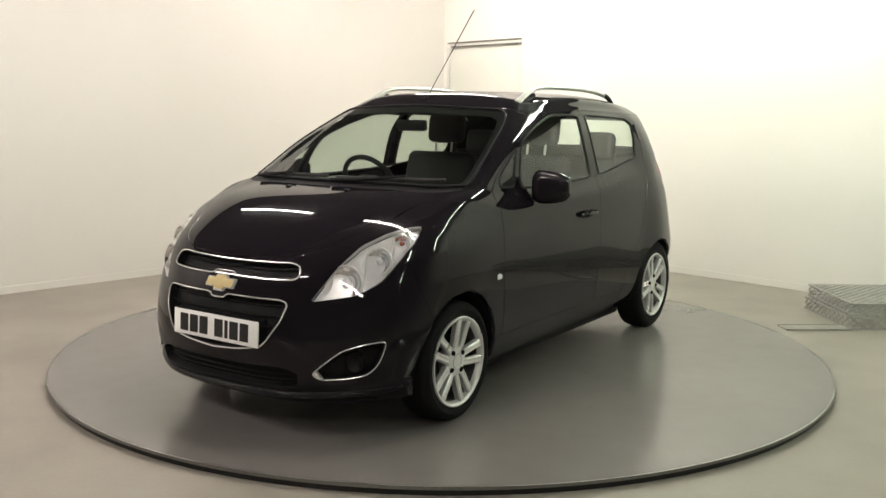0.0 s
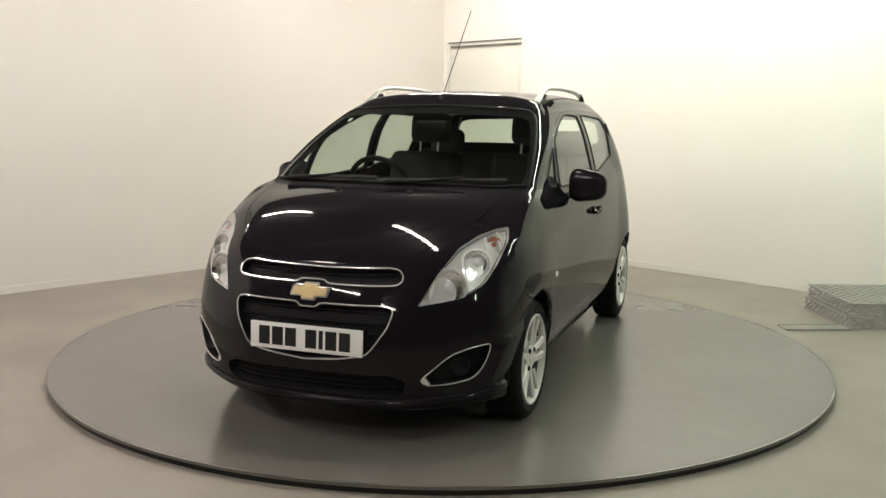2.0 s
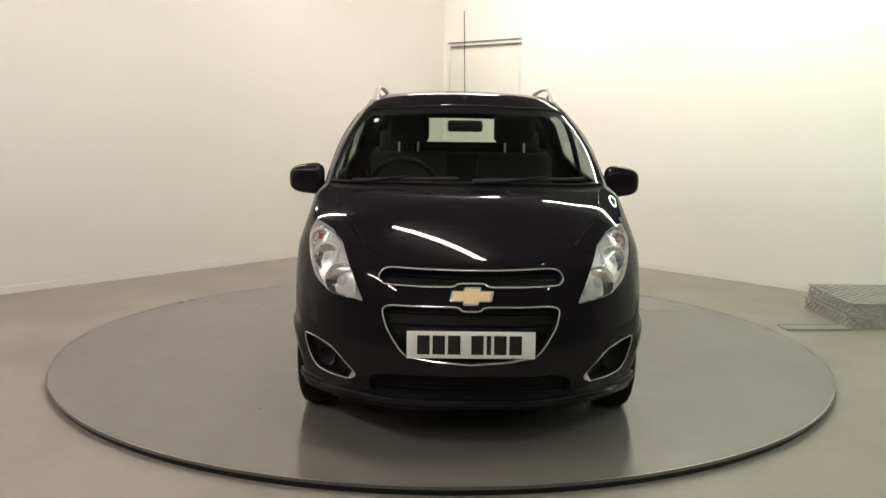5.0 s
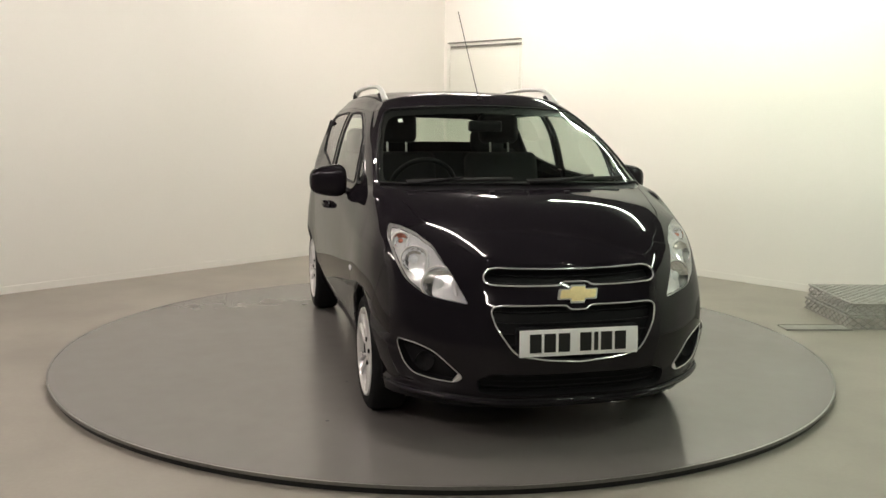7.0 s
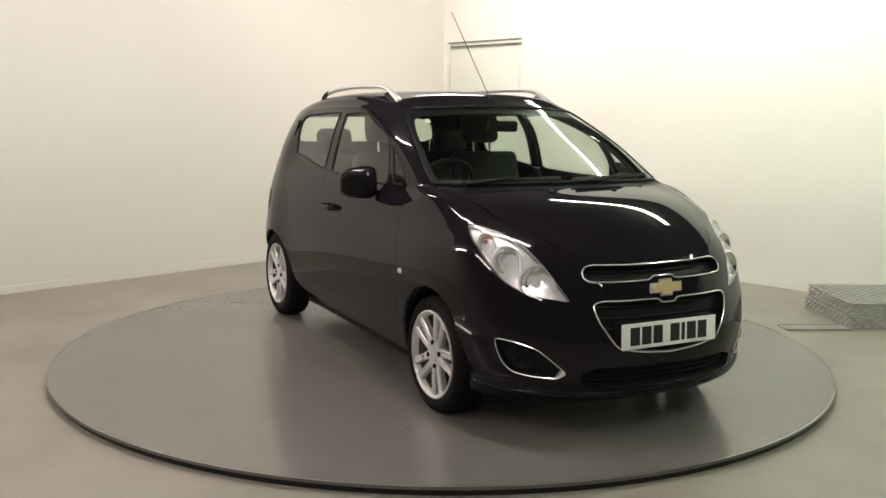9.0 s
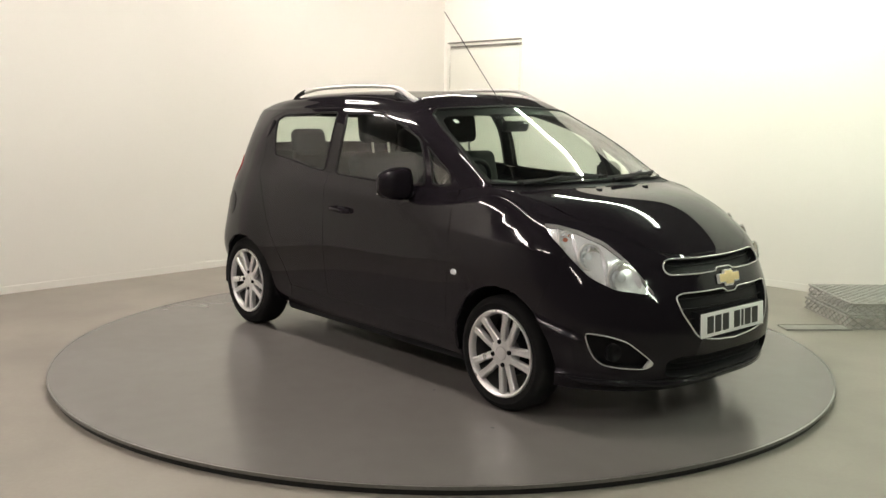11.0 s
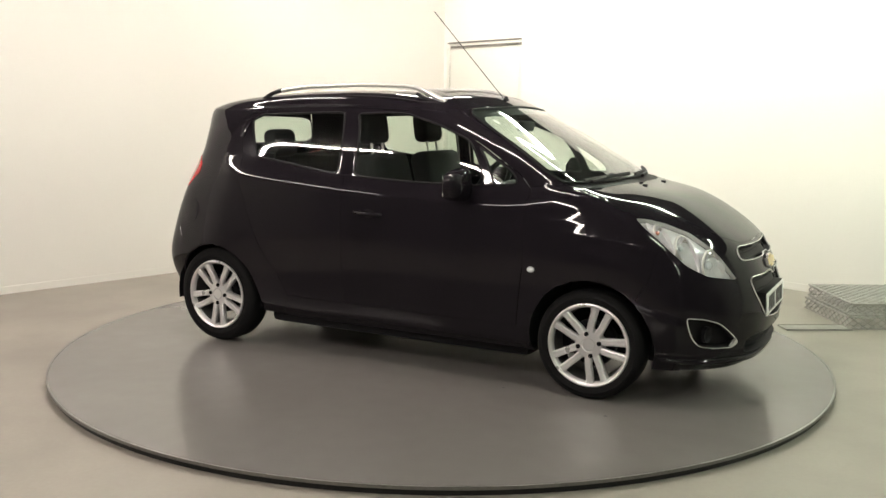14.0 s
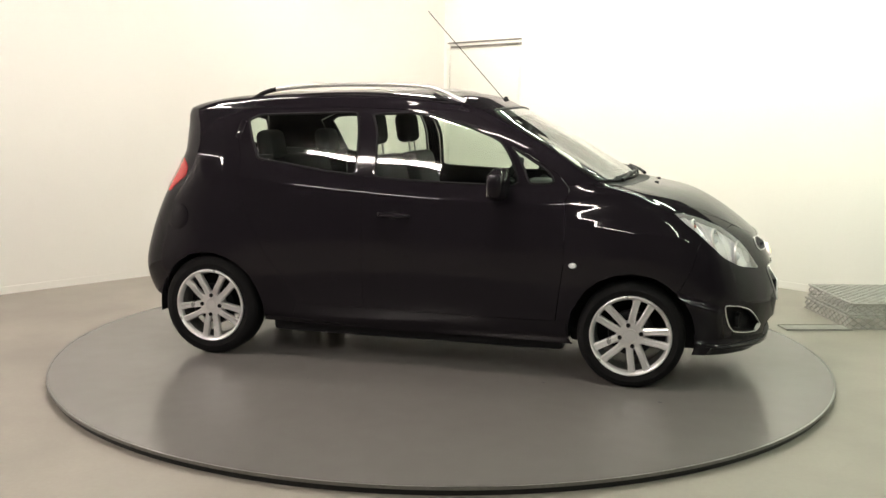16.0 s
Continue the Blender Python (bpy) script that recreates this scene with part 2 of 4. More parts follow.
def grate_stack():
    """Two loading ramps of expanded steel, stacked on the floor by the right wall."""
    for level in range(2):
        ramp = thing("steel_ramp", "open galvanised steel mesh ramp stacked on another" if level else "open galvanised steel mesh ramp lying on the floor", "ramp", "stacked mesh ramps")
        ramp.matrix_world = pose(2.80 + .012 * level, .655 + .01 * level, FLOOR + .094 * level + .001, 0, 0, 1.5 - level)
        W, D, H = 1.1, .73, .088
        rails = [((0, 0), (W, 0)), ((0, D), (W, D)), ((0, 0), (0, D)), ((W, 0), (W, D))]
        for a, b in rails:
            for z in (.006, H - .006):
                part("edge_bar", tube([(*a, z), (*b, z)], .006, 6), GALV, ramp)

        def lattice(u, v, origin, nu, nv):
            bm = bmesh.new()
            u, v, o = Vector(u), Vector(v), Vector(origin)
            for i in range(-nv, nu):
                for way in (1, -1):
                    # slanted bars, clipped to the face
                    p0, p1 = Vector((i / nu, 0)), Vector(((i + nv) / nu, 1))
                    lo, hi = max(0, -i / nv), min(1, (nu - i) / nv)
                    if hi <= lo:
                        continue
                    q0, q1 = p0.lerp(p1, lo), p0.lerp(p1, hi)
                    if way < 0:
                        q0.x, q1.x = 1 - q0.x, 1 - q1.x
                    sub = tube([o + u * q0.x + v * q0.y, o + u * q1.x + v * q1.y], .0046, 4)
                    me = bpy.data.meshes.new("bars")
                    sub.to_mesh(me)
                    sub.free()
                    bm.from_mesh(me)
                    bpy.data.meshes.remove(me)
            return bm

        part("front_mesh", lattice((W, 0, 0), (0, 0, H), (0, 0, 0), 17, 2), GALV, ramp)
        part("side_mesh", lattice((0, D, 0), (0, 0, H), (0, 0, 0), 11, 2), GALV, ramp)
        part("back_mesh", lattice((W, 0, 0), (0, 0, H), (0, D, 0), 17, 2), GALV, ramp)
        part("top_mesh", lattice((W, 0, 0), (0, D, 0), (0, 0, H - .005), 16, 11), GALV, ramp)
    lip = thing("ramp_lip", "thin flat galvanised steel ramp lip on the floor", "ramp")
    lip.matrix_world = pose(2.35, .60, FLOOR + .001, 0, 0, 4)
    part("plate", box(0, .46, 0, .13, .002, .007, .002), GALV, lip)
    part("fold", box(0, .46, -.012, 0, 0, .012, .002), GALV, lip)
    part("fold", box(0, .46, .13, .142, 0, .012, .002), GALV, lip)


# ---- the car's skin: rings round the body, from the sills up to the roof's middle ----
# each ring runs from the nose's middle along the left side to the tail's middle: x, y, z
RINGS = [
    [(1.86, 0, .17), (1.84, .28, .17), (1.76, .48, .17), (1.62, .64, .18), (1.50, .72, .19), (1.19, .74, .20), (.75, .72, .20),
     (.2, .71, .20), (-.35, .71, .20), (-.85, .71, .21), (-1.25, .71, .24), (-1.55, .62, .27), (-1.63, .40, .27), (-1.65, 0, .27)],
    [(1.925, 0, .26), (1.905, .28, .26), (1.82, .49, .27), (1.68, .655, .28), (1.53, .74, .29), (1.19, .775, .29), (.75, .755, .27),
     (.2, .745, .27), (-.35, .745, .27), (-.85, .75, .28), (-1.25, .755, .31), (-1.60, .66, .34), (-1.67, .42, .34), (-1.69, 0, .34)],
    [(1.945, 0, .44), (1.925, .28, .44), (1.835, .49, .45), (1.68, .68, .455), (1.52, .765, .46), (1.19, .795, .48), (.75, .785, .45),
     (.2, .78, .45), (-.35, .78, .46), (-.85, .785, .47), (-1.25, .805, .5), (-1.62, .70, .5), (-1.70, .43, .5), (-1.715, 0, .5)],
    [(1.905, 0, .62), (1.885, .27, .62), (1.80, .47, .625), (1.655, .665, .64), (1.50, .755, .66), (1.19, .795, .68), (.75, .795, .63),
     (.2, .795, .63), (-.35, .795, .65), (-.85, .795, .66), (-1.25, .80, .7), (-1.58, .69, .7), (-1.665, .43, .7), (-1.68, 0, .7)],
    [(1.80, 0, .78), (1.78, .26, .785), (1.722, .435, .798), (1.585, .62, .81), (1.43, .73, .845), (1.17, .765, .88), (.75, .785, .85),
     (.2, .79, .84), (-.35, .79, .86), (-.85, .785, .88), (-1.22, .775, .9), (-1.50, .685, .9), (-1.60, .42, .9), (-1.62, 0, .9)],
    [(1.512, 0, .972), (1.494, .24, .972), (1.458, .40, .968), (1.395, .55, .960), (1.28, .67, .966), (1.095, .735, 1.0), (.75, .772, .940),
     (.2, .784, .943), (-.35, .782, .972), (-.85, .77, 1.01), (-1.17, .755, 1.04), (-1.42, .655, 1.06), (-1.53, .41, 1.06), (-1.56, 0, 1.06)],
    [(1.17, 0, 1.051), (1.16, .22, 1.051), (1.13, .38, 1.050), (1.09, .53, 1.045), (1.035, .645, 1.050), (.935, .707, 1.045), (.70, .732, 1.022),
     (.2, .746, 1.030), (-.35, .742, 1.058), (-.80, .724, 1.112), (-1.14, .727, 1.145), (-1.38, .64, 1.16), (-1.48, .40, 1.165), (-1.52, 0, 1.165)],
    [(.81, 0, 1.26), (.80, .21, 1.258), (.775, .37, 1.25), (.74, .51, 1.245), (.70, .61, 1.247), (.63, .655, 1.24), (.50, .675, 1.24),
     (.15, .685, 1.26), (-.35, .678, 1.285), (-.82, .668, 1.295), (-1.12, .665, 1.30), (-1.37, .59, 1.29), (-1.48, .40, 1.29), (-1.50, 0, 1.29)],
    [(.43, 0, 1.455), (.425, .2, 1.45), (.41, .34, 1.445), (.38, .465, 1.438), (.34, .54, 1.425), (.28, .57, 1.41), (.22, .583, 1.408),
     (0, .595, 1.42), (-.38, .60, 1.43), (-.82, .595, 1.42), (-1.11, .585, 1.41), (-1.37, .52, 1.408), (-1.48, .37, 1.415), (-1.50, 0, 1.425)],
    [(.30, 0, 1.504), (.295, .17, 1.502), (.28, .29, 1.499), (.25, .38, 1.492), (.21, .43, 1.484), (.15, .45, 1.482), (.08, .46, 1.484),
     (-.1, .48, 1.499), (-.4, .485, 1.509), (-.8, .48, 1.499), (-1.05, .45, 1.484), (-1.22, .4, 1.474), (-1.32, .28, 1.469), (-1.36, 0, 1.474)],
    [(.15, 0, 1.519), (.15, 0, 1.519), (.14, 0, 1.520), (.12, 0, 1.521), (.10, 0, 1.522), (.06, 0, 1.524), (0, 0, 1.526),
     (-.15, 0, 1.529), (-.42, 0, 1.531), (-.78, 0, 1.526), (-1.0, 0, 1.514), (-1.12, 0, 1.504), (-1.17, 0, 1.499), (-1.2, 0, 1.494)],
]
# how sharply the skin bends at each ring, on the nose and on the sides
CREASE_NOSE = (0, .1, 0, .1, .1, 0, .85, 0, .45, 0, 0)
CREASE_SIDE = (0, .1, 0, .1, .25, .6, .85, 0, .45, 0, 0)
FLIP = np.array((1., -1., 1.))
CAGE = np.array(RINGS, float)
NV, NS = CAGE.shape[0] - 1, CAGE.shape[1] - 1


def hermite(u):
    return 2 * u**3 - 3 * u**2 + 1, u**3 - 2 * u**2 + u, -2 * u**3 + 3 * u**2, u**3 - u**2


def flare_top(s):
    return 3.62 + .30 * np.clip(s - 5.0, 0, 1.2)


def ledge_top(s):
    return 1.80 + .30 * (s - 3.5)


def flare(s, v):
    """How far the front wing bulges over its wheel, up to a crease above the arch."""
    top = flare_top(s)
    below, above = np.clip(1 - (top - v) / 1.7, 0, 1), np.clip(1 - (v - top) / .75, 0, 1)
    rise = np.where(v < top, below * below * (3 - 2 * below), above * above)
    ends = np.clip((s - 3.7) / .7, 0, 1) * np.clip((6.6 - s) / 1.4, 0, 1)
    wing = .012 * rise * ends * ends * (3 - 2 * ends)
    # the bumper's corner steps out below a crease beside the fog lamp
    top = ledge_top(s)
    below, above = np.clip(1 - (top - v) / 1.1, 0, 1), np.clip(1 - (v - top) / .22, 0, 1)
    ends = np.clip((s - 3.2) / .35, 0, 1) * np.clip((4.75 - s) / .3, 0, 1)
    ledge = .015 * np.where(v < top, below, above * above) * ends
    # and again at the lip along its foot
    above = np.clip(1 - (v - .70) / .22, 0, 1)
    ends = np.clip((s - 2.2) / .6, 0, 1) * np.clip((4.4 - s) / .4, 0, 1)
    return wing + ledge + .016 * above * above * ends


def skin(s, v):
    """Points of the left half's skin at s along the rings and v up across them."""
    s, v = np.atleast_1d(np.asarray(s, float)), np.atleast_1d(np.asarray(v, float))
    wide = np.concatenate([CAGE[:, 1:2] * FLIP, CAGE, CAGE[:, -2:-1] * FLIP], 1)
    i = np.clip(np.floor(s).astype(int), 0, NS - 1)
    h = [w[:, None] for w in hermite(s - i)]

    def along(row):
        p = wide[row]
        a, b, c, d = (p[i + k, :] for k in range(4)) if p.ndim == 2 else (p[np.arange(len(i)), i + k] for k in range(4))
        return h[0] * b + h[1] * (c - a) / 2 + h[2] * c + h[3] * (d - b) / 2

    rows = np.stack([along(k) for k in range(NV + 1)])
    rows = np.concatenate([(2 * rows[:1] - rows[1:2]), rows, rows[-2:-1] * FLIP], 0)
    j = np.clip(np.floor(v).astype(int), 0, NV - 1)
    n = np.arange(len(j))
    a, b, c, d = (rows[j + k, n] for k in range(4))
    w = np.clip((s - 4.4) / 1.2, 0, 1)
    nose, flank = np.array(CREASE_NOSE), np.array(CREASE_SIDE)
    c0, c1 = ((nose[j + k] * (1 - w) + flank[j + k] * w)[:, None] for k in (0, 1))
    m0 = (1 - c0) * (c - a) / 2 + c0 * (c - b)
    m1 = (1 - c1) * (d - b) / 2 + c1 * (c - b)
    g = [w[:, None] for w in hermite(v - j)]
    p = g[0] * b + g[1] * m0 + g[2] * c + g[3] * m1
    p[:, 1] += flare(s, v)
    return p


def skin_normal(s, v):
    e = 1e-3
    s, v = np.atleast_1d(np.asarray(s, float)), np.atleast_1d(np.asarray(v, float))
    sa, sb, va, vb = np.clip(s - e, 0, NS), np.clip(s + e, 0, NS), np.clip(v - e, 0, NV - .02), np.clip(v + e, 0, NV - .01)
    vm = np.clip(v, 0, NV - .01)
    du, dv = skin(sb, vm) - skin(sa, vm), skin(s, vb) - skin(s, va)
    n = np.cross(du, dv)
    n = n / (np.linalg.norm(n, axis=1)[:, None] + 1e-12)
    return n


# outlines on the skin, in its own s and v: half of each panel on the middle, or one side's panel
OUTLINE = {
    "lower_grille": [(0, 2.87), (.13, 2.87), (.19, 2.97), (1.22, 2.97), (1.38, 2.92), (1.42, 2.82), (1.32, 2.5), (1.03, 2.0), (.93, 1.88), (.5, 1.77), (0, 1.71)],
    "upper_grille": [(0, 3.83), (1.3, 3.83), (1.52, 3.77), (1.61, 3.63), (1.58, 3.5), (1.46, 3.43), (.7, 3.43), (.26, 3.44), (.20, 3.53), (0, 3.53)],
    "lower_intake": [(0, 1.44), (1.3, 1.44), (1.62, 1.28), (1.58, .92), (1.4, .84), (0, .84)],
    "fog_pocket": [(1.88, 1.27), (2.44, 1.8), (2.8, 1.93), (3.25, 1.97), (3.2, 1.65), (3.10, 1.38), (2.9, 1.18), (2.5, 1.12), (2.05, 1.12)],
    "headlight": [(1.86, 2.94), (2.33, 3.70), (2.66, 4.2), (3.1, 4.43), (3.6, 4.52), (3.96, 4.48), (3.9, 4.1), (3.55, 3.67), (3.12, 3.3), (2.6, 3.03)],
    "windscreen": [(0, 7.88), (3.4, 7.87), (3.85, 7.75), (4.1, 7.4), (4.45, 6.3), (4.4, 6.04), (0, 6.04)],
    "bonnet": [(0, 3.93), (1.1, 3.92), (1.85, 4.07), (2.08, 4.21), (2.58, 4.62), (3.17, 4.85), (3.75, 5.6), (3.85, 5.82), (0, 5.85)],
    "front_window": [(7.72, 7.68), (7.25, 7.80), (6.88, 7.79), (6.38, 7.46), (6.05, 7.1), (6.26, 6.03), (7.0, 6.0), (7.72, 6.0)],
    "quarter_window": [(5.93, 6.95), (5.60, 6.33), (5.72, 6.08), (6.12, 6.06)],
    "rear_window": [(7.93, 7.72), (9.3, 7.62), (9.5, 7.35), (9.25, 6.05), (7.93, 6.0)],
    "rear_screen": [(11.4, 7.4), (11.7, 7.5), (13, 7.52), (13, 6.2), (11.7, 6.2), (11.45, 6.4)],
    "tail_lamp": [(11.1, 5.65), (10.75, 5.3), (10.62, 4.8), (10.95, 4.15), (11.5, 4.4), (11.5, 5.45)],
    "pillar_trim": [(7.745, 7.72), (7.905, 7.74), (7.905, 6.0), (7.745, 6.0)],
    "front_door": [(5.9, 1.35), (5.82, 3), (5.82, 5), (5.5, 6.05), (5.45, 6.3), (5.85, 7.08), (6.3, 7.62), (6.85, 7.92), (7.83, 7.92), (7.83, 1.35)],
    "rear_door": [(7.83, 1.35), (7.83, 7.92), (9.35, 7.85), (9.8, 7.4), (9.55, 6.05), (9.42, 4.9), (9.2, 3.7), (8.95, 2.7), (8.7, 1.9), (8.6, 1.35)],
    "sill": [(5.75, 0), (5.78, 1.35), (8.6, 1.35), (8.75, .0)],
    "front_bumper": [(0, 0), (4.62, 0), (4.35, 2.3), (3.9, 3.4), (3.6, 3.75), (2.6, 4.1), (2.1, 4.2), (1.85, 4.07), (1.1, 3.92), (0, 3.93)],
    "cowl": [(0, 5.85), (3.85, 5.82), (4.35, 5.9), (4.4, 6.04), (0, 6.04)],
    "roof": [(0, 7.93), (13, 7.93), (13, 10), (0, 10)],
    "rear_bumper": [(10.45, 0), (10.55, 2.6), (10.9, 3.4), (13, 3.4), (13, 0)],
    "tailgate": [(11.55, 3.4), (11.55, 6.1), (11.2, 7.93), (13, 7.93), (13, 3.4)],
    "front_wing": [(3.0, 2.0), (2.1, 4.22), (3.2, 4.84), (3.85, 5.82), (4.35, 5.9), (5.5, 6.02), (5.82, 5), (5.82, 3), (5.9, 1.3), (5.75, 0), (4.62, 0)],
}
WHEEL_X, WHEEL_Z, WHEEL_R, ARCH_R = 1.188, .288, .288, .32


def unskin_side(x, z, s0, s1):
    """The s and v of the side's skin over a spot x, z of the side view."""
    ss, vv = np.meshgrid(np.linspace(s0, s1, 160), np.linspace(0, 4.5, 160))
    ss, vv = ss.ravel(), vv.ravel()
    p = skin(ss, vv)
    out = []
    for a, b in zip(x, z):
        k = np.argmin((p[:, 0] - a) ** 2 + (p[:, 2] - b) ** 2)
        out.append((float(ss[k]), float(vv[k])))
    return out


def arch(x0, s0, s1):
    a = np.radians(np.linspace(-28, 208, 49))
    return unskin_side(x0 + ARCH_R * np.cos(a), WHEEL_Z - .01 + ARCH_R * np.sin(a), s0, s1)


def inside(poly, x, y):
    hit = False
    for (ax, ay), (bx, by) in zip(poly, poly[1:] + poly[:1]):
        if (ay > y) != (by > y) and x < (bx - ax) * (y - ay) / (by - ay) + ax:
            hit = not hit
    return hit


def dense(poly, step=.12):
    out = []
    for a, b in zip(poly, poly[1:] + poly[:1]):
        n = max(1, int(math.dist(a, b) / step))
        out += [(a[0] + (b[0] - a[0]) * k / n, a[1] + (b[1] - a[1]) * k / n) for k in range(n)]
    return out


def round_outline(poly, r=.06, steps=3):
    """The outline with its corners rounded, but for those on the middle line or the skin's ends."""
    out, n = [], len(poly)
    for i in range(n):
        a, b, c = Vector(poly[i - 1]), Vector(poly[i]), Vector(poly[(i + 1) % n])
        if b.x in (0, NS) or b.y in (0, NV):
            out.append(tuple(b))
            continue
        p, q = b + (a - b).normalized() * min(r, (a - b).length * .4), b + (c - b).normalized() * min(r, (c - b).length * .4)
        for k in range(steps + 1):
            u = k / steps
            out.append(tuple(p * (1 - u) ** 2 + b * 2 * u * (1 - u) + q * u * u))
    return out


def cut_skin():
    """Cuts the skin's sheet along all outlines; gives triangles in s, v by panel."""
    from mathutils.geometry import delaunay_2d_cdt
    lines = {k: dense(round_outline(p, .12 if k == "fog_pocket" else .1, 5) if k in ("lower_grille", "upper_grille", "lower_intake", "fog_pocket", "headlight", "windscreen", "front_window", "rear_window", "quarter_window", "tail_lamp", "rear_screen") else p) for k, p in OUTLINE.items()}
    lines["front_arch"] = arch(WHEEL_X, 3.4, 6.6)
    lines["rear_arch"] = arch(-WHEEL_X, 8.7, 11.7)
    pts, edges = [], []
    for p in lines.values():
        i0 = len(pts)
        pts += p
        edges += [(i0 + k, i0 + (k + 1) % len(p)) for k in range(len(p))]
    i0 = len(pts)
    rim = dense([(0, 0), (NS, 0), (NS, NV), (0, NV)], .125)
    pts += rim
    edges += [(i0 + k, i0 + (k + 1) % len(rim)) for k in range(len(rim))]
    for line, s0, s1, offs in ((lambda a: .70, 2.2, 4.4, (-.05, 0, .05, .1, .16, .22)), (flare_top, 3.7, 6.5, (-.12, -.04, 0, .05, .11, .18, .26, .36, .5)), (ledge_top, 3.28, 4.7, (-.1, 0, .04, .09, .15, .22))):
        for a in np.arange(s0, s1, .07):
            old = np.array(pts)
            for off in offs:
                b = float(line(a)) + off
                if np.min((old[:, 0] - a) ** 2 + (old[:, 1] - b) ** 2) > .02**2:
                    pts.append((float(a), b))
    made = np.array(pts)
    for a in np.arange(1, NS * 11) / 11:
        for b in np.arange(1, NV * 11) / 11:
            if np.min((made[:, 0] - a) ** 2 + (made[:, 1] - b) ** 2) > .036**2:
                pts.append((float(a), float(b)))
    co, _, faces, *_ = delaunay_2d_cdt([Vector(p) for p in pts], edges, [], 0, 1e-4)
    co = [(c.x, c.y) for c in co]
    order = ["front_arch", "rear_arch", *[k for k in OUTLINE]]
    boxes = {k: (min(p[0] for p in lines[k]), max(p[0] for p in lines[k]), min(p[1] for p in lines[k]), max(p[1] for p in lines[k])) for k in order}
    panels = {}
    for f in faces:
        x, y = sum(co[i][0] for i in f) / len(f), sum(co[i][1] for i in f) / len(f)
        if not (0 <= x <= NS and 0 <= y <= NV):
            continue
        name = "body_side"
        for k in order:
            b = boxes[k]
            if b[0] <= x <= b[1] and b[2] <= y <= b[3] and inside(lines[k], x, y):
                name = k
                break
        panels.setdefault(name, []).append(f)
    return co, panels, lines


def panel_mesh(name, co, faces, side, gap=.0016, rim=.014, push=0., low=0.):
    """One panel's mesh. side: 1 left, -1 right, 0 both halves joined. Its edges fold inwards; push moves it along the normal; below v = low it keeps the bend that it has there."""
    used = sorted({i for f in faces for i in f})
    s, v = np.array([co[i][0] for i in used]), np.array([co[i][1] for i in used])
    p, n = skin(s, v), skin_normal(s, np.maximum(v, low))
    n[(s < .01) | (s > NS - .01), 1] = 0
    at = {i: k for k, i in enumerate(used)}
    tri = [[at[i] for i in f] for f in faces]
    if side == 0:
        same = np.abs(p[:, 1]) < 1e-5
        p[same, 1] = 0
        shift = np.where(same, np.arange(len(p)), np.arange(len(p)) + len(p))
        p, n = np.concatenate([p, p * FLIP]), np.concatenate([n, n * FLIP])
        tri = tri + [[int(shift[i]) for i in reversed(f)] for f in tri]
    elif side < 0:
        p, n = p * FLIP, n * FLIP
        tri = [f[::-1] for f in tri]
    p = p + n * push
    count = {}
    for f in tri:
        for a, b in zip(f, f[1:] + f[:1]):
            count[(a, b)] = 1
    border = [(a, b) for a, b in count if (b, a) not in count]
    # draw the border in by the gap
    pull = {}
    for a, b in border:
        e = p[b] - p[a]
        for i in (a, b):
            w = np.cross(n[i], e)
            w = w / (np.linalg.norm(w) + 1e-9)
            pull.setdefault(i, []).append(w)
    for i, w in pull.items():
        m = np.mean(w, 0)
        p[i] = p[i] + m / (np.linalg.norm(m) + 1e-9) * gap
    verts, normals = list(p), list(n)
    if rim:
        low = {}
        for i, w in pull.items():
            low[i] = len(verts)
            m = np.mean(w, 0)
            verts.append(p[i] - n[i] * rim + m * .001)
            normals.append(n[i] - m)
        tri = tri + [[b, a, low[a], low[b]] for a, b in border]
    me = bpy.data.meshes.new(name)
    me.from_pydata([tuple(q) for q in verts], [], [tuple(f) for f in tri if len(set(f)) > 2])
    for q in me.polygons:
        q.use_smooth = True
    me.normals_split_custom_set_from_vertices([tuple(q / (np.linalg.norm(q) + 1e-9)) for q in normals])
    return me


def mesh_part(name, me, mat, parent, label=""):
    me.materials.append(mat)
    ob = new(name, me)
    ob.parent = parent
    if label:
        ob["label"] = label
    return ob


def skin_line(poly, side, off=0.):
    """An outline on the skin as points, off metres proud of it."""
    s, v = np.array([q[0] for q in poly]), np.array([q[1] for q in poly])
    p = skin(s, v) + skin_normal(s, v) * off
    return [Vector(q * (FLIP if side < 0 else 1)) for q in p]


def both_line(poly, off):
    """An outline that crosses the middle line, closed over both halves."""
    left = [q for q in poly]
    pts = skin_line(left, 1, off)
    on = [k for k, q in enumerate(left) if q[0] < 1e-6]
    k = min(i for i in on if i > 1)
    chain = pts[:k + 1]
    return chain + [Vector((q.x, -q.y, q.z)) for q in reversed(chain[1:-1])]


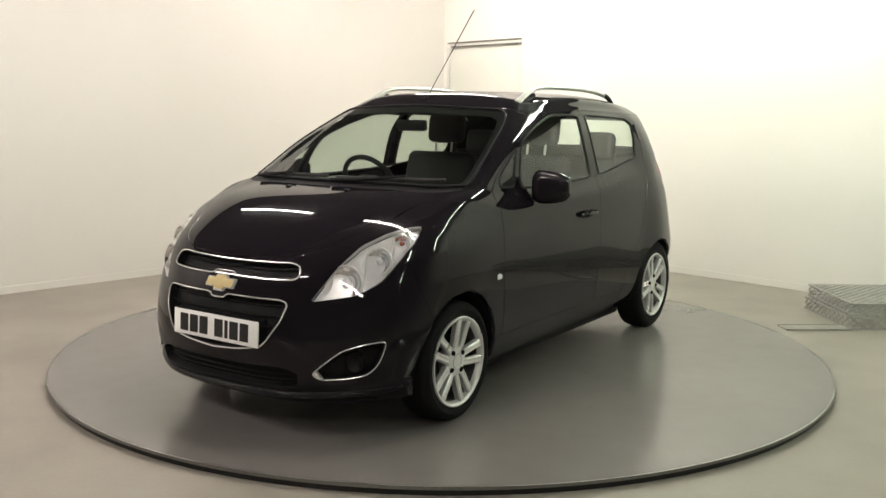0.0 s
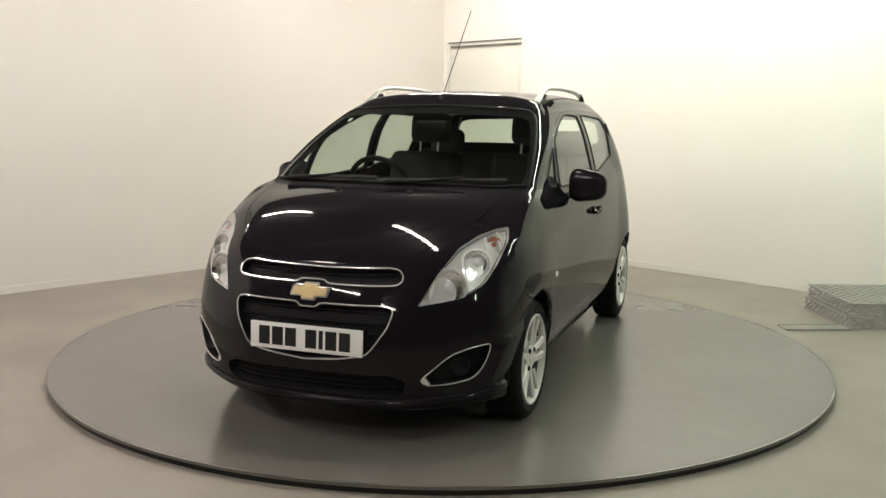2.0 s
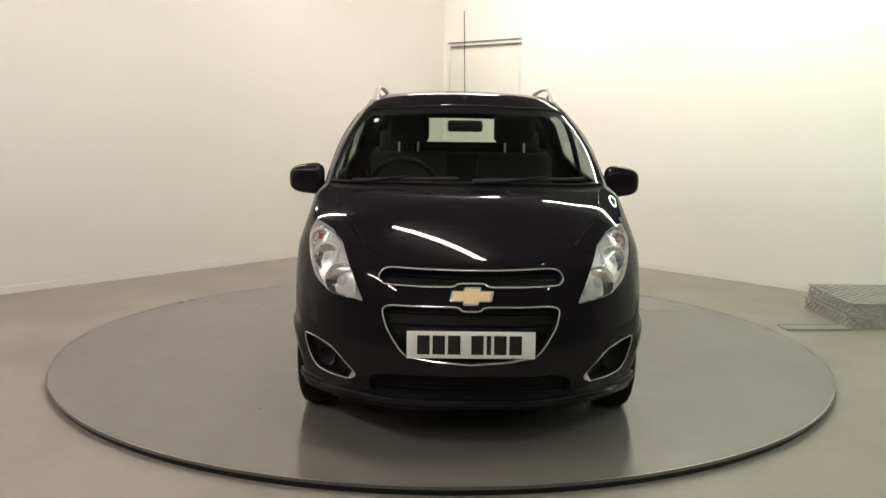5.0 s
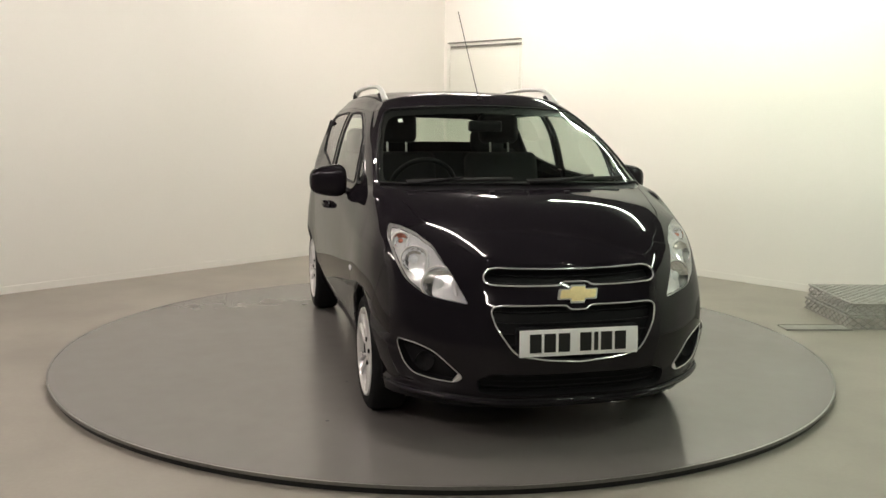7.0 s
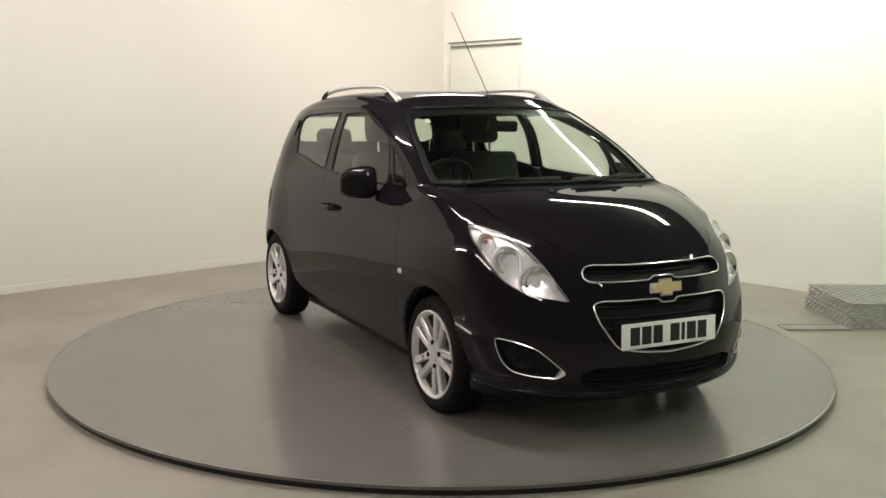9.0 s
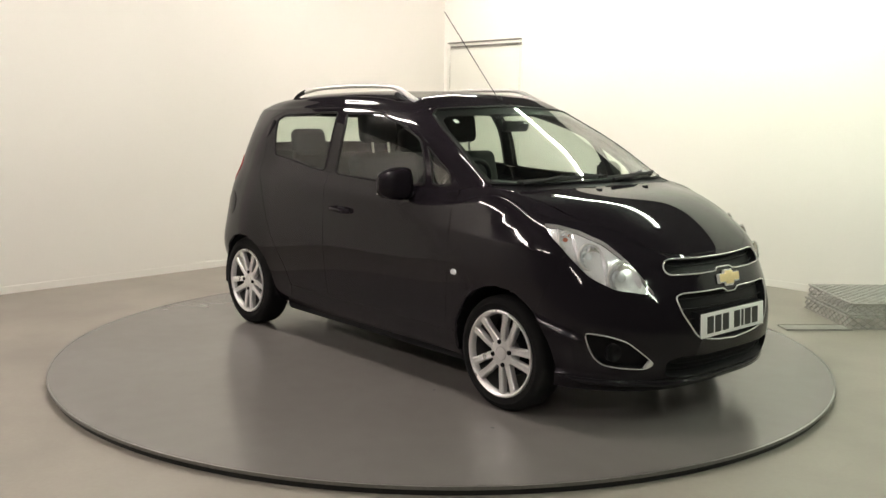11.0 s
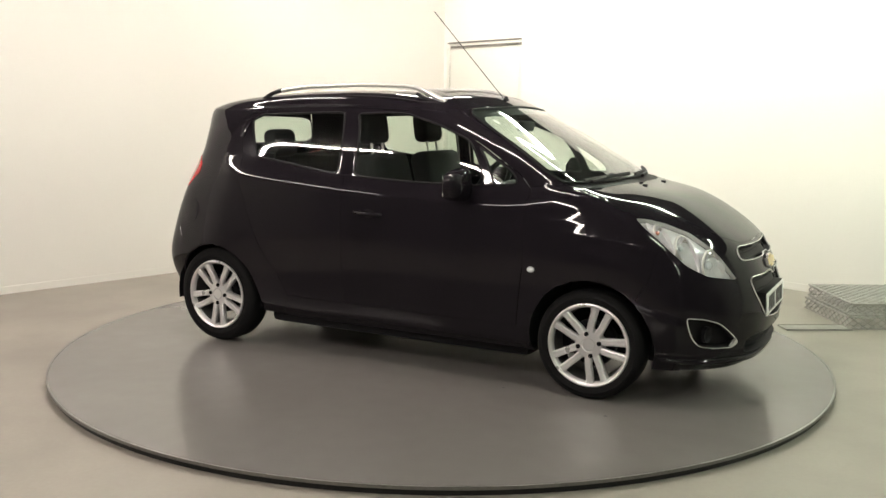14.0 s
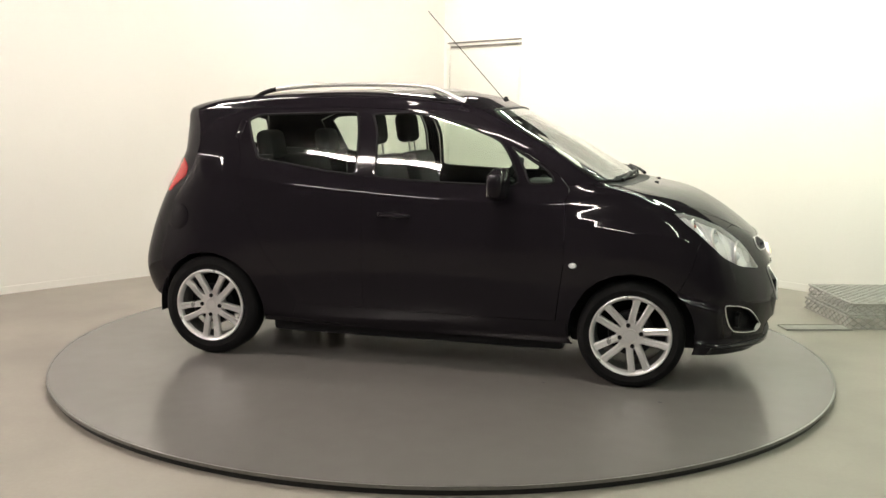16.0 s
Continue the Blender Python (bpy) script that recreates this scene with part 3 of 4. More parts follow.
def wheel(car, x, side):
    w = new("wheel")
    w.parent = car
    R, r = (.275, .207) if x > 0 else (.287, .207)
    w.location = (x, side * .695, R)
    turn = {(1, -1): 2, (-1, -1): 18, (1, 1): 68, (-1, 1): 30}[1 if x > 0 else -1, side]
    w.rotation_euler = (0, radians(turn), 0 if side < 0 else math.pi)
    # outer face towards -y
    part("tyre", lathe([(r - .012, .07), (r, .085), (R - .03, .085), (R - .008, .074), (R, .055), (R, -.05), (R - .007, -.069), (R - .022, -.080), (r + .032, -.085), (r + .030, -.0835), (r + .014, -.084), (r + .004, -.078), (r - .008, -.068)], 64), TYRE, w)
    rim = part("rim", lathe([(r + .003, -.076), (r + .001, -.084), (r - .004, -.086), (r - .009, -.083), (r - .014, -.080), (r - .019, -.068), (r - .022, -.055), (r - .018, -.05), (r + .002, -.06), (r + .003, -.076)], 64), ALLOY, w)
    part("barrel", lathe([(r - .022, -.056), (r - .03, .04), (r - .012, .07), (r - .004, .07), (r - .012, -.05)], 48), BARREL, w, "dull wheel barrel, coloured dark like the shade behind the spokes")
    part("brake_drum", lathe([(.0001, .05), (.115, .05), (.12, .0), (.115, -.012), (.0001, -.012)], 40), TRIM, w, "dark brake drum behind the spokes")
    for k in range(5):
        for e in (-1, 1):
            # one half of a split spoke: r, face, inner and outer edge
            pts = [(.045, -.064, .0, .036), (.075, -.070, .004, .041), (.10, -.073, .010, .045), (.15, -.076, .016, .051), (r - .017, -.080, .019, .060)]
            bm = bmesh.new()
            rows = []
            for q, y, near, far in pts:
                c = min(.007, (far - near) / 4)
                rows.append([bm.verts.new((q, yy, e * zz)) for yy, zz in ((y + .026, near), (y + .006, near), (y, near + c), (y + .002, (near + far) / 2), (y, far - c), (y + .006, far), (y + .030, far))])
            for a0, b0 in zip(rows, rows[1:]):
                for j in range(6):
                    bm.faces.new((a0[j], a0[j + 1], b0[j + 1], b0[j]))
            bmesh.ops.recalc_face_normals(bm, faces=bm.faces)
            part("spoke", bm, ALLOY, rim, smooth=False, m=pose(0, 0, 0, 0, k * 72, 0))
    part("hub", lathe([(.0001, .0), (.070, .0), (.074, -.055), (.066, -.0665), (.036, -.0705), (.032, -.066), (.030, -.0705), (.0001, -.0715)], 32), ALLOY, rim)
    for k in range(4):
        part("bolt", lathe([(.0115, -.055), (.0115, -.0735), (.0095, -.0745), (.006, -.0745), (.006, -.069), (.0001, -.069)], 12), TRIM, rim, m=pose(0, 0, 0, 0, -15 + 90 * k, 0) @ pose(.055, 0, 0))
    return w


def headlight(car, co, panels, lines, side):
    lamp = new("headlight")
    lamp.parent = car
    lamp["label"] = "clear headlight with chrome bowls and an amber bulb"
    mesh_part("lens", panel_mesh("lens", co, panels["headlight"], side, rim=.004), LENS, lamp, "clear curved lens")
    mesh_part("housing", panel_mesh("housing", co, panels["headlight"], side, gap=.004, rim=0, push=-.026), MIRROR_BOWL, lamp, "silvery lamp housing")
    poly = lines["headlight"]
    wall_bm = bmesh.new()
    a, b = skin_line(poly, side, -.002), skin_line(poly, side, -.027)
    va, vb = [wall_bm.verts.new(q) for q in a], [wall_bm.verts.new(q) for q in b]
    for k in range(len(a)):
        wall_bm.faces.new((va[k], va[(k + 1) % len(a)], vb[(k + 1) % len(a)], vb[k]))
    part("housing_rim", wall_bm, SATIN, lamp)
    for s, v, r, mat in ((2.48, 3.36, .070, BULB), (3.06, 3.83, .054, BULB), (3.52, 4.2, .034, LAMP_AMBER)):
        n = Vector(skin_normal([s], [v])[0])
        p = Vector(skin([s], [v])[0])
        if side < 0:
            n.y, p.y = -n.y, -p.y
        d = (n + Vector((1.2, 0, -.1))).normalized()
        m = Matrix.Translation(p - n * .030) @ d.to_track_quat("Z", "Y").to_matrix().to_4x4()
        # a bowl of flat facets, with a chrome ring round it and a bulb in it
        bowl = part("bowl", lathe([(.012, -.006), (r * .45, -.002), (r * .75, .005), (r * .95, .014), (r, .018)], 14, "Z"), BOWL, lamp, "faceted chrome lamp bowl", smooth=False, m=m)
        part("bowl_ring", lathe([(r, .016), (r + .004, .020), (r + .008, .017), (r + .007, .008)], 36, "Z"), SATIN, bowl, m=m)
        part("bulb", lathe([(.0001, 0), (r * .30, .001), (r * .32, .010), (r * .20, .018), (.0001, .021)], 20, "Z"), mat, bowl, m=m)
    # cheeks of the reflector between the bowls
    for s0, v0, s1, v1 in ((2.12, 3.12, 2.22, 3.5), (2.74, 3.16, 2.76, 4.12), (3.3, 3.55, 3.28, 4.38), (3.68, 4.0, 3.62, 4.48)):
        line = [(s0 + (s1 - s0) * k / 8, v0 + (v1 - v0) * k / 8) for k in range(9)]
        part("cheek", tube(skin_line(line, side, -.022), lambda u: .004 + .007 * math.sin(math.pi * u), 8, flat=1.6), FLUTE, lamp, "bright curved reflector cheek")


def car_seat(car, x, y):
    s = new("seat")
    s.parent = car
    s["label"] = "dark cloth front seat with headrest"
    part("cushion", box(-.05, .47, -.24, .24, .0, .16, .05, 4), CLOTH, s)
    part("backrest", box(-.07, .07, -.235, .235, .0, .60, .05, 4), CLOTH, s, m=pose(-.04, 0, .12, 0, -14, 0))
    part("headrest", box(-.05, .05, -.13, .13, 0, .19, .045, 4), CLOTH, s, m=pose(-.22, 0, .76, 0, -8, 0))
    for e in (-1, 1):
        part("headrest_post", tube([(-.185, e * .06, .66), (-.21, e * .06, .80)], .007), SATIN, s)
    s.location = (x, y, .45)
    return s


def wing_mirror(car, side):
    m = new("wing_mirror")
    m.parent = car
    m["label"] = "black wing mirror on the front door"
    bm = bmesh.new()
    bmesh.ops.create_uvsphere(bm, u_segments=28, v_segments=18, radius=1)
    for v in bm.verts:
        c = v.co
        # a rounded box, flat at the back, drawn out towards the tip
        e = 3.4
        r = (abs(c.x) ** e + abs(c.y) ** e + abs(c.z) ** e) ** (1 / e)
        c = c / r
        t = (c.y + 1) / 2
        x = c.x * .062 * (1.0 - .15 * t)
        if c.x < 0:
            x *= .55
        v.co = Vector((x - .02 * t, c.y * .097, c.z * (.094 - .026 * t) + .004 * (1 - t)))
    part("housing", bm, PAINT, m)
    part("glass", box(-.043, -.038, -.08, .08, -.052, .054, .002), material("mirror glass", (.85, .85, .85), .02, metal=1) if side > 0 else bpy.data.materials["mirror glass"], m, "mirror glass")
    part("foot", tube(smooth_line([(0, -.075, -.045), (.005, -.12, -.06), (.02, -.17, -.075)], 4), lambda u: .024 + .012 * u, 10, flat=.7), TRIM, m, "black plastic mirror foot")
    m.location = (.50, side * .862, 1.032)
    if side < 0:
        # the same shape, turned over to the other side
        for o in m.children:
            o.data.transform(Matrix.Diagonal((1, -1, 1, 1)))
            o.data.flip_normals()
    return m


def grille(car, co, panels, lines, name, label, slats, framed=True):
    g = new(name)
    g.parent = car
    g["label"] = label
    mesh_part("backing", panel_mesh("backing", co, panels[name], 0, gap=0, rim=0, push=-.035), TRIM, g, "black recess")
    if framed:
        part("chrome_frame", tube(both_line(lines[name], .003), .0034, 8, closed=True), CHROME, g, "chrome frame")
    poly = lines[name]
    lip = both_line(lines[name], .001)
    deep = both_line(lines[name], -.036)
    bm = bmesh.new()
    va, vb = [bm.verts.new(q) for q in lip], [bm.verts.new(q) for q in deep]
    for k in range(len(lip)):
        bm.faces.new((va[k], va[(k + 1) % len(lip)], vb[(k + 1) % len(lip)], vb[k]))
    part("surround", bm, TRIM, g)
    v0, v1 = min(q[1] for q in poly), max(q[1] for q in poly)
    for k in range(slats):
        v = v0 + (v1 - v0) * (k + .5) / slats
        smax = max([s for s in np.linspace(0, 2, 81) if inside(poly, s + 1e-4, v)] or [0])
        if smax < .1:
            continue
        half = skin_line([(smax * j / 10, v) for j in range(11)], 1, -.024)
        bar = [Vector((q.x, -q.y, q.z)) for q in reversed(half[1:])] + half
        part("slat", tube(bar, .004, 6, flat=.6), TRIM, g)


def fog(car, co, panels, lines, side):
    f = new("fog_lamp")
    f.parent = car
    f["label"] = "fog lamp pocket with chrome frame"
    mesh_part("pocket", panel_mesh("pocket", co, panels["fog_pocket"], side, gap=0, rim=0, push=-.04), TRIM, f, "black pocket")
    poly = lines["fog_pocket"]
    a, b = skin_line(poly, side, .001), skin_line(poly, side, -.041)
    bm = bmesh.new()
    va, vb = [bm.verts.new(q) for q in a], [bm.verts.new(q) for q in b]
    for k in range(len(a)):
        bm.faces.new((va[k], va[(k + 1) % len(a)], vb[(k + 1) % len(a)], vb[k]))
    part("pocket_wall", bm, TRIM, f)
    pts = skin_line(poly, side, .002)
    part("chrome_frame", tube(pts, .0029, 8, closed=True), CHROME, f, "chrome frame")
    # the broad chrome tip at the inner end
    tip = [(1.90, 1.28), (1.97, 1.35), (2.07, 1.155), (2.03, 1.14)]
    q = skin_line(tip, side, .004)
    bm = bmesh.new()
    fc = bm.faces.new([bm.verts.new(p) for p in q])
    out = bmesh.ops.extrude_face_region(bm, geom=[fc])
    bmesh.ops.translate(bm, vec=(-.014, 0, 0), verts=[v for v in out["geom"] if isinstance(v, bmesh.types.BMVert)])
    bmesh.ops.recalc_face_normals(bm, faces=bm.faces)
    part("chrome_tip", bm, CHROME, f, smooth=False)
    p, n = Vector(skin([2.62], [1.5])[0]), Vector((.95, .25, 0)).normalized()
    if side < 0:
        p.y, n.y = -p.y, -n.y
    m = Matrix.Translation(p - n * .035) @ n.to_track_quat("Z", "Y").to_matrix().to_4x4()
    part("lamp", lathe([(.0001, .004), (.03, .008), (.038, .016), (.040, .018), (.040, 0)], 24, "Z"), TRIM, f, m=m)


def roof_rail(car, side):
    r = new("roof_rail")
    r.parent = car
    r["label"] = "satin silver roof rail on dark feet"
    y = side * .505
    bar = smooth_line([(-.93, y * .98, 1.512), (-.72, y, 1.538), (-.40, y, 1.549), (-.1, y, 1.546), (.02, y, 1.538), (.10, y, 1.518), (.19, y, 1.478), (.24, y, 1.455)], 5)
    part("bar", tube(bar, lambda u: .0145 + .006 * max(0, (u - .6) / .4), 10, flat=.8), SATIN, r)
    part("rear_foot", tube(smooth_line([(-.88, y, 1.522), (-.96, y * .99, 1.500), (-1.03, y * .97, 1.465)], 4), .016, 8, flat=.8), TRIM, r, "black plastic foot")
    part("front_foot", tube(smooth_line([(.06, y, 1.50), (.12, y, 1.472), (.22, y, 1.448)], 4), .017, 8, flat=.7), TRIM, r, "black plastic foot")


def wiper(car, s0, s1, v0, v1, side):
    """A blade and its arm along the foot of the windscreen."""
    w = new("wiper")
    w.parent = car
    w["label"] = "black wiper lying along the windscreen's foot"
    line = skin_line([(s0 + (s1 - s0) * k / 10, v0 + (v1 - v0) * k / 10) for k in range(11)], side, .012)
    part("blade", tube(line, .007, 6, flat=1.5), RUBBER, w)
    arm = skin_line([(s0 + (s1 - s0) * k / 10, v0 - .12 + (v1 - v0 + .12) * k / 6) for k in range(7)], side, .022)
    part("arm", tube(arm, lambda u: .010 - .004 * u, 6), TRIM, w)


def well():
    """The upper half of a drum round a wheel, closed on its inner end."""
    bm = bmesh.new()
    rows = []
    for k in range(25):
        a = radians(-8 + 196 * k / 24)
        x, z = .325 * math.cos(a), .325 * math.sin(a) - .01
        rows.append([bm.verts.new((x, y, z)) for y in (.02, .30)] + [bm.verts.new((0, .30, 0))])
    for a, b in zip(rows, rows[1:]):
        bm.faces.new((a[0], b[0], b[1], a[1]))
        bm.faces.new((a[1], b[1], b[2], a[2]))
    bmesh.ops.remove_doubles(bm, verts=bm.verts, dist=1e-5)
    return bm


def car():
    c = thing("car", "black five-door hatchback with silver alloy wheels and roof rails", "car")
    co, panels, lines = cut_skin()
    for name, label in (("front_bumper", ""), ("bonnet", ""), ("roof", ""), ("rear_bumper", ""), ("tailgate", "")):
        mesh_part(name, panel_mesh(name, co, panels[name], 0), PAINT, c, label)
    mesh_part("cowl", panel_mesh("cowl", co, panels["cowl"], 0, push=-.006), TRIM, c, "black plastic cowl below the windscreen")
    mesh_part("windscreen", panel_mesh("windscreen", co, panels["windscreen"], 0, rim=.005), WINDOW, c, "clear windscreen")
    border = bmesh.new()
    edge = lines["windscreen"]
    mid = (min(q[1] for q in edge) + max(q[1] for q in edge)) / 2
    outer = [border.verts.new(q) for q in both_line(edge, -.0065)]
    inner = [border.verts.new(q) for q in both_line([(s * .925, mid + (v - mid) * (.80 if v > mid else .92)) for s, v in edge], -.0065)]
    for k in range(len(outer)):
        border.faces.new((outer[k], outer[(k + 1) % len(outer)], inner[(k + 1) % len(outer)], inner[k]))
    part("windscreen_border", border, TRIM, c, "black printed border of the windscreen")
    part("windscreen_seal", tube(both_line(edge, .0005), .0065, 8, closed=True), TRIM, c, "black rubber windscreen seal")
    mesh_part("rear_screen", panel_mesh("rear_screen", co, panels["rear_screen"], 0, rim=.005), WINDOW, c, "clear rear screen")
    grille(c, co, panels, lines, "lower_grille", "black lower grille with a chrome frame", 5)
    grille(c, co, panels, lines, "upper_grille", "black upper grille slot with a chrome frame", 2)
    grille(c, co, panels, lines, "lower_intake", "black slatted air intake low in the bumper", 4, False)
    for side in (1, -1):
        mesh_part("body_side", panel_mesh("body_side", co, panels["body_side"], side), PAINT, c)
        mesh_part("front_wing", panel_mesh("front_wing", co, panels["front_wing"], side), PAINT, c)
        mesh_part("sill", panel_mesh("sill", co, panels["sill"], side), PAINT, c)
        for name, panes in (("front_door", ("front_window", "quarter_window")), ("rear_door", ("rear_window",))):
            d = mesh_part(name, panel_mesh(name, co, panels[name], side), PAINT, c)
            for w in panes:
                mesh_part(w, panel_mesh(w, co, panels[w], side, rim=.005, push=-.003, low=6.2), WINDOW, d, "clear window pane")
                part("window_seal", tube(skin_line(lines[w], side, -.002), .0065, 8, closed=True), TRIM, d, "black rubber window seal")
        mesh_part("pillar_trim", panel_mesh("pillar_trim", co, panels["pillar_trim"], side, low=6.2), PAINT, c, "gloss black trim on the door pillar")
        mesh_part("tail_lamp", panel_mesh("tail_lamp", co, panels["tail_lamp"], side, push=.004), LAMP_RED, c, "red tail lamp")
        mesh_part("lamp_backing", panel_mesh("lamp_backing", co, panels["tail_lamp"], side, rim=0, push=-.012), TRIM, c, "dark backing of the tail lamp")
        headlight(c, co, panels, lines, side)
        fog(c, co, panels, lines, side)
        wing_mirror(c, side)
        roof_rail(c, side)
        # side repeater on the wing
        part("side_repeater", lathe([(.0001, -.010), (.013, -.008), (.018, 0), (.018, .008)], 20), BULB, c, "small clear side repeater", m=pose(.885, side * .799, .628, 0, 0, 180 if side > 0 else 0) @ Matrix.Diagonal((1.25, 1, .9, 1)))
        # front door handle, and the dark one beside the rear window
        s, v = 7.5, 4.02
        p = Vector(skin([s], [v])[0])
        h = part("door_handle", tube(smooth_line([(-.085, -.004, .004), (-.06, -.03, .004), (.05, -.032, 0), (.085, -.006, -.003)], 4), .012, 8, flat=1.1), PAINT, c, m=pose(p.x, side * p.y, p.z, 0, 0, 0) @ Matrix.Diagonal((1, -side, 1, 1)))
        part("handle_recess", lathe([(.0001, -.0012), (.022, -.001), (.03, .0005)], 20), TRIM, c, m=pose(p.x, side * p.y, p.z - .004, 0, 0, 180 if side > 0 else 0) @ Matrix.Diagonal((1.4, 1, .9, 1)))
        q = Vector(skin([9.62], [6.95])[0])
        n = Vector(skin_normal([9.62], [6.95])[0])
        part("rear_handle", box(-.018, .018, -.008, .006, -.055, .055, .006, 3), PAINT, c, "black rear door handle by the window", m=Matrix.Translation((q.x, side * q.y, q.z)) @ pose(0, 0, 0, side * 18, 14, side * 6))
        car_seat(c, -.11, side * .335)
        part("rear_headrest", box(-.05, .05, -.12, .12, 0, .17, .045, 4), CLOTH, c, m=pose(-.93, side * .44, 1.12, 0, -10, 0))
        for x in (WHEEL_X, -WHEEL_X):
            wheel(c, x, side)
            part("wheel_well", well(), TRIM, c, m=pose(x, side * .775, WHEEL_Z, 0, 0, 0 if side < 0 else 180))
    # inside
    part("floor_pan", box(-.84, .84, -.68, .68, .145, .27, .03), TRIM, c, "black underbody between the axles")
    part("front_tray", box(.84, 1.72, -.46, .46, .15, .26, .03), TRIM, c, "black tray below the engine")
    part("rear_pan", box(-1.58, -.84, -.46, .46, .165, .30, .03), TRIM, c, "black underbody behind the rear axle")
    part("silencer", tube([(-1.15, -.36, .19), (-1.15, .30, .19)], .07, 16, flat=.7), BARREL, c, "dull steel exhaust silencer")
    for side in (1, -1):
        part("side_trim", box(-1.34, -.86, side * .60 - .012, side * .60 + .012, .32, 1.15, .008), TRIM, c, "dark inner trim of the luggage space")
    part("rear_bench", box(-.98, -.55, -.6, .6, .40, .60, .06, 4), CLOTH, c, "dark cloth rear bench")
    part("rear_backrest", box(-.08, .08, -.6, .6, 0, .62, .05, 4), CLOTH, c, m=pose(-.92, 0, .52, 0, -14, 0))
    part("parcel_shelf", box(-1.45, -1.02, -.52, .52, 1.00, 1.03, .01), TRIM, c)
    part("dashboard", tube([(.86, -.64, .86), (.86, 0, .88), (.86, .64, .86)], .15, 20, flat=.9), DASH, c, "dark dashboard")
    part("dash_top", box(.80, 1.10, -.60, .60, .93, .985, .03, 4), DASH, c)
    part("binnacle", box(.56, .86, -.47, -.20, .95, 1.04, .035, 4), DASH, c)
    wheel_m = pose(.44, -.335, .985, 0, -62, 0)
    sw = part("steering_wheel", tube([(.18 * math.cos(k * math.tau / 40), .18 * math.sin(k * math.tau / 40), 0) for k in range(40)], .015, 10, closed=True), TRIM, c, "black steering wheel", m=wheel_m)
    part("hub", box(-.06, .06, -.07, .07, -.03, .02, .02, 3), TRIM, sw, m=wheel_m)
    for a in (90, 270, 180):
        part("spoke", tube([(.05 * math.cos(radians(a)), .05 * math.sin(radians(a)), 0), (.17 * math.cos(radians(a)), .17 * math.sin(radians(a)), 0)], .013, 6, flat=.5), TRIM, sw, m=wheel_m)
    part("inner_mirror", box(-.02, .02, -.095, .095, -.03, .03, .015, 3), TRIM, c, "black rear-view mirror", m=pose(.50, 0, 1.327, 0, 10, 0))
    # front details
    p, n = Vector(skin([10.42], [3.45])[0]), Vector(skin_normal([10.42], [3.45])[0])
    p.y, n.y = -p.y, -n.y
    part("fuel_flap", lathe([(.0001, .0025), (.070, .002), (.076, .0005), (.077, -.004)], 28, "Z"), PAINT, c, m=Matrix.Translation(p) @ n.to_track_quat("Z", "Y").to_matrix().to_4x4())
    badge = new("badge")
    badge.parent = c
    badge["label"] = "gold badge in a chrome border between the grilles"
    shape = [(-.085, -.020), (-.03, -.020), (-.034, -.034), (.026, -.034), (.03, -.020), (.078, -.020), (.088, .020), (.034, .020), (.038, .034), (-.026, .034), (-.030, .020), (-.075, .020)]
    tilt = pose(1.888, 0, .655, 0, -20, 0)
    part("border", prism([(y * 1.05, z * 1.12) for y, z in shape], .014, .003), CHROME, badge, "chrome border", m=tilt)
    part("badge_face", prism([(y * .95, z * .9) for y, z in shape], .010, .003), GOLD, badge, "gold face", m=tilt @ pose(.009, 0, 0))
    plate = new("number_plate")
    plate.parent = c
    plate["label"] = "white number plate with black characters"
    part("plate", box(-.004, .004, -.26, .26, -.0555, .0555, .003), PLATE, plate)
    y = .205
    for k in range(7):
        w = .018 if k == 2 else .050
        if k == 4:
            y -= .032
        part("character", box(.004, .0055, y - w, y, -.0385, .0385), INK, plate, "black bar in place of a character", smooth=False)
        y -= w + .012
    plate.matrix_basis = pose(1.934, 0, .466, 0, -3, 0)
    part("plate_holder", box(1.88, 1.929, -.262, .262, .408, .526, .004), TRIM, c)
    part("lower_lip", tube(skin_line([(0 + .42 * k, .62) for k in range(10)], 1, .002) , .006, 6), TRIM, c)
    part("lower_lip", tube(skin_line([(0 + .42 * k, .62) for k in range(10)], -1, .002), .006, 6), TRIM, c)
    lip = skin_line([(3.95 * k / 24, .50 + .10 * (k / 24) ** 3) for k in range(25)], 1, .004)
    lip = [Vector((q.x, -q.y, q.z)) for q in reversed(lip[1:])] + lip
    part("front_spoiler", tube(lip, lambda u: .004 + .010 * min(1, 9 * u, 9 * (1 - u)), 12), PAINT, c, "rounded black lip below the front bumper")
    wiper(c, .1, 3.4, 6.06, 6.14, 1)
    wiper(c, 3.2, .2, 6.06, 6.10, -1)
    for e in (-1, 1):
        part("washer_jet", box(-.012, .012, -.012, .012, -.004, .008, .003), TRIM, c, m=pose(1.272, e * .186, float(skin([.8], [5.66])[0][2])))
    st = skin_line([(2.85, 7.60), (3.05, 7.59), (3.03, 7.50), (2.83, 7.51)], -1, -.004)
    bm = bmesh.new()
    bm.faces.new([bm.verts.new(q) for q in st])
    part("sticker", bm, PLATE, c, "small white paper sticker inside the windscreen", smooth=False)
    a = new("antenna")
    a.parent = c
    a["label"] = "long thin black roof antenna leaning back"
    part("foot", lathe([(.0001, .03), (.010, .028), (.016, .012), (.022, 0)], 16, "Z"), TRIM, a, m=pose(.37, 0, 1.470))
    part("rod", tube([(.355, 0, 1.485), (-.115, 0, 2.002)], .0024, 6), TRIM, a)
    return c


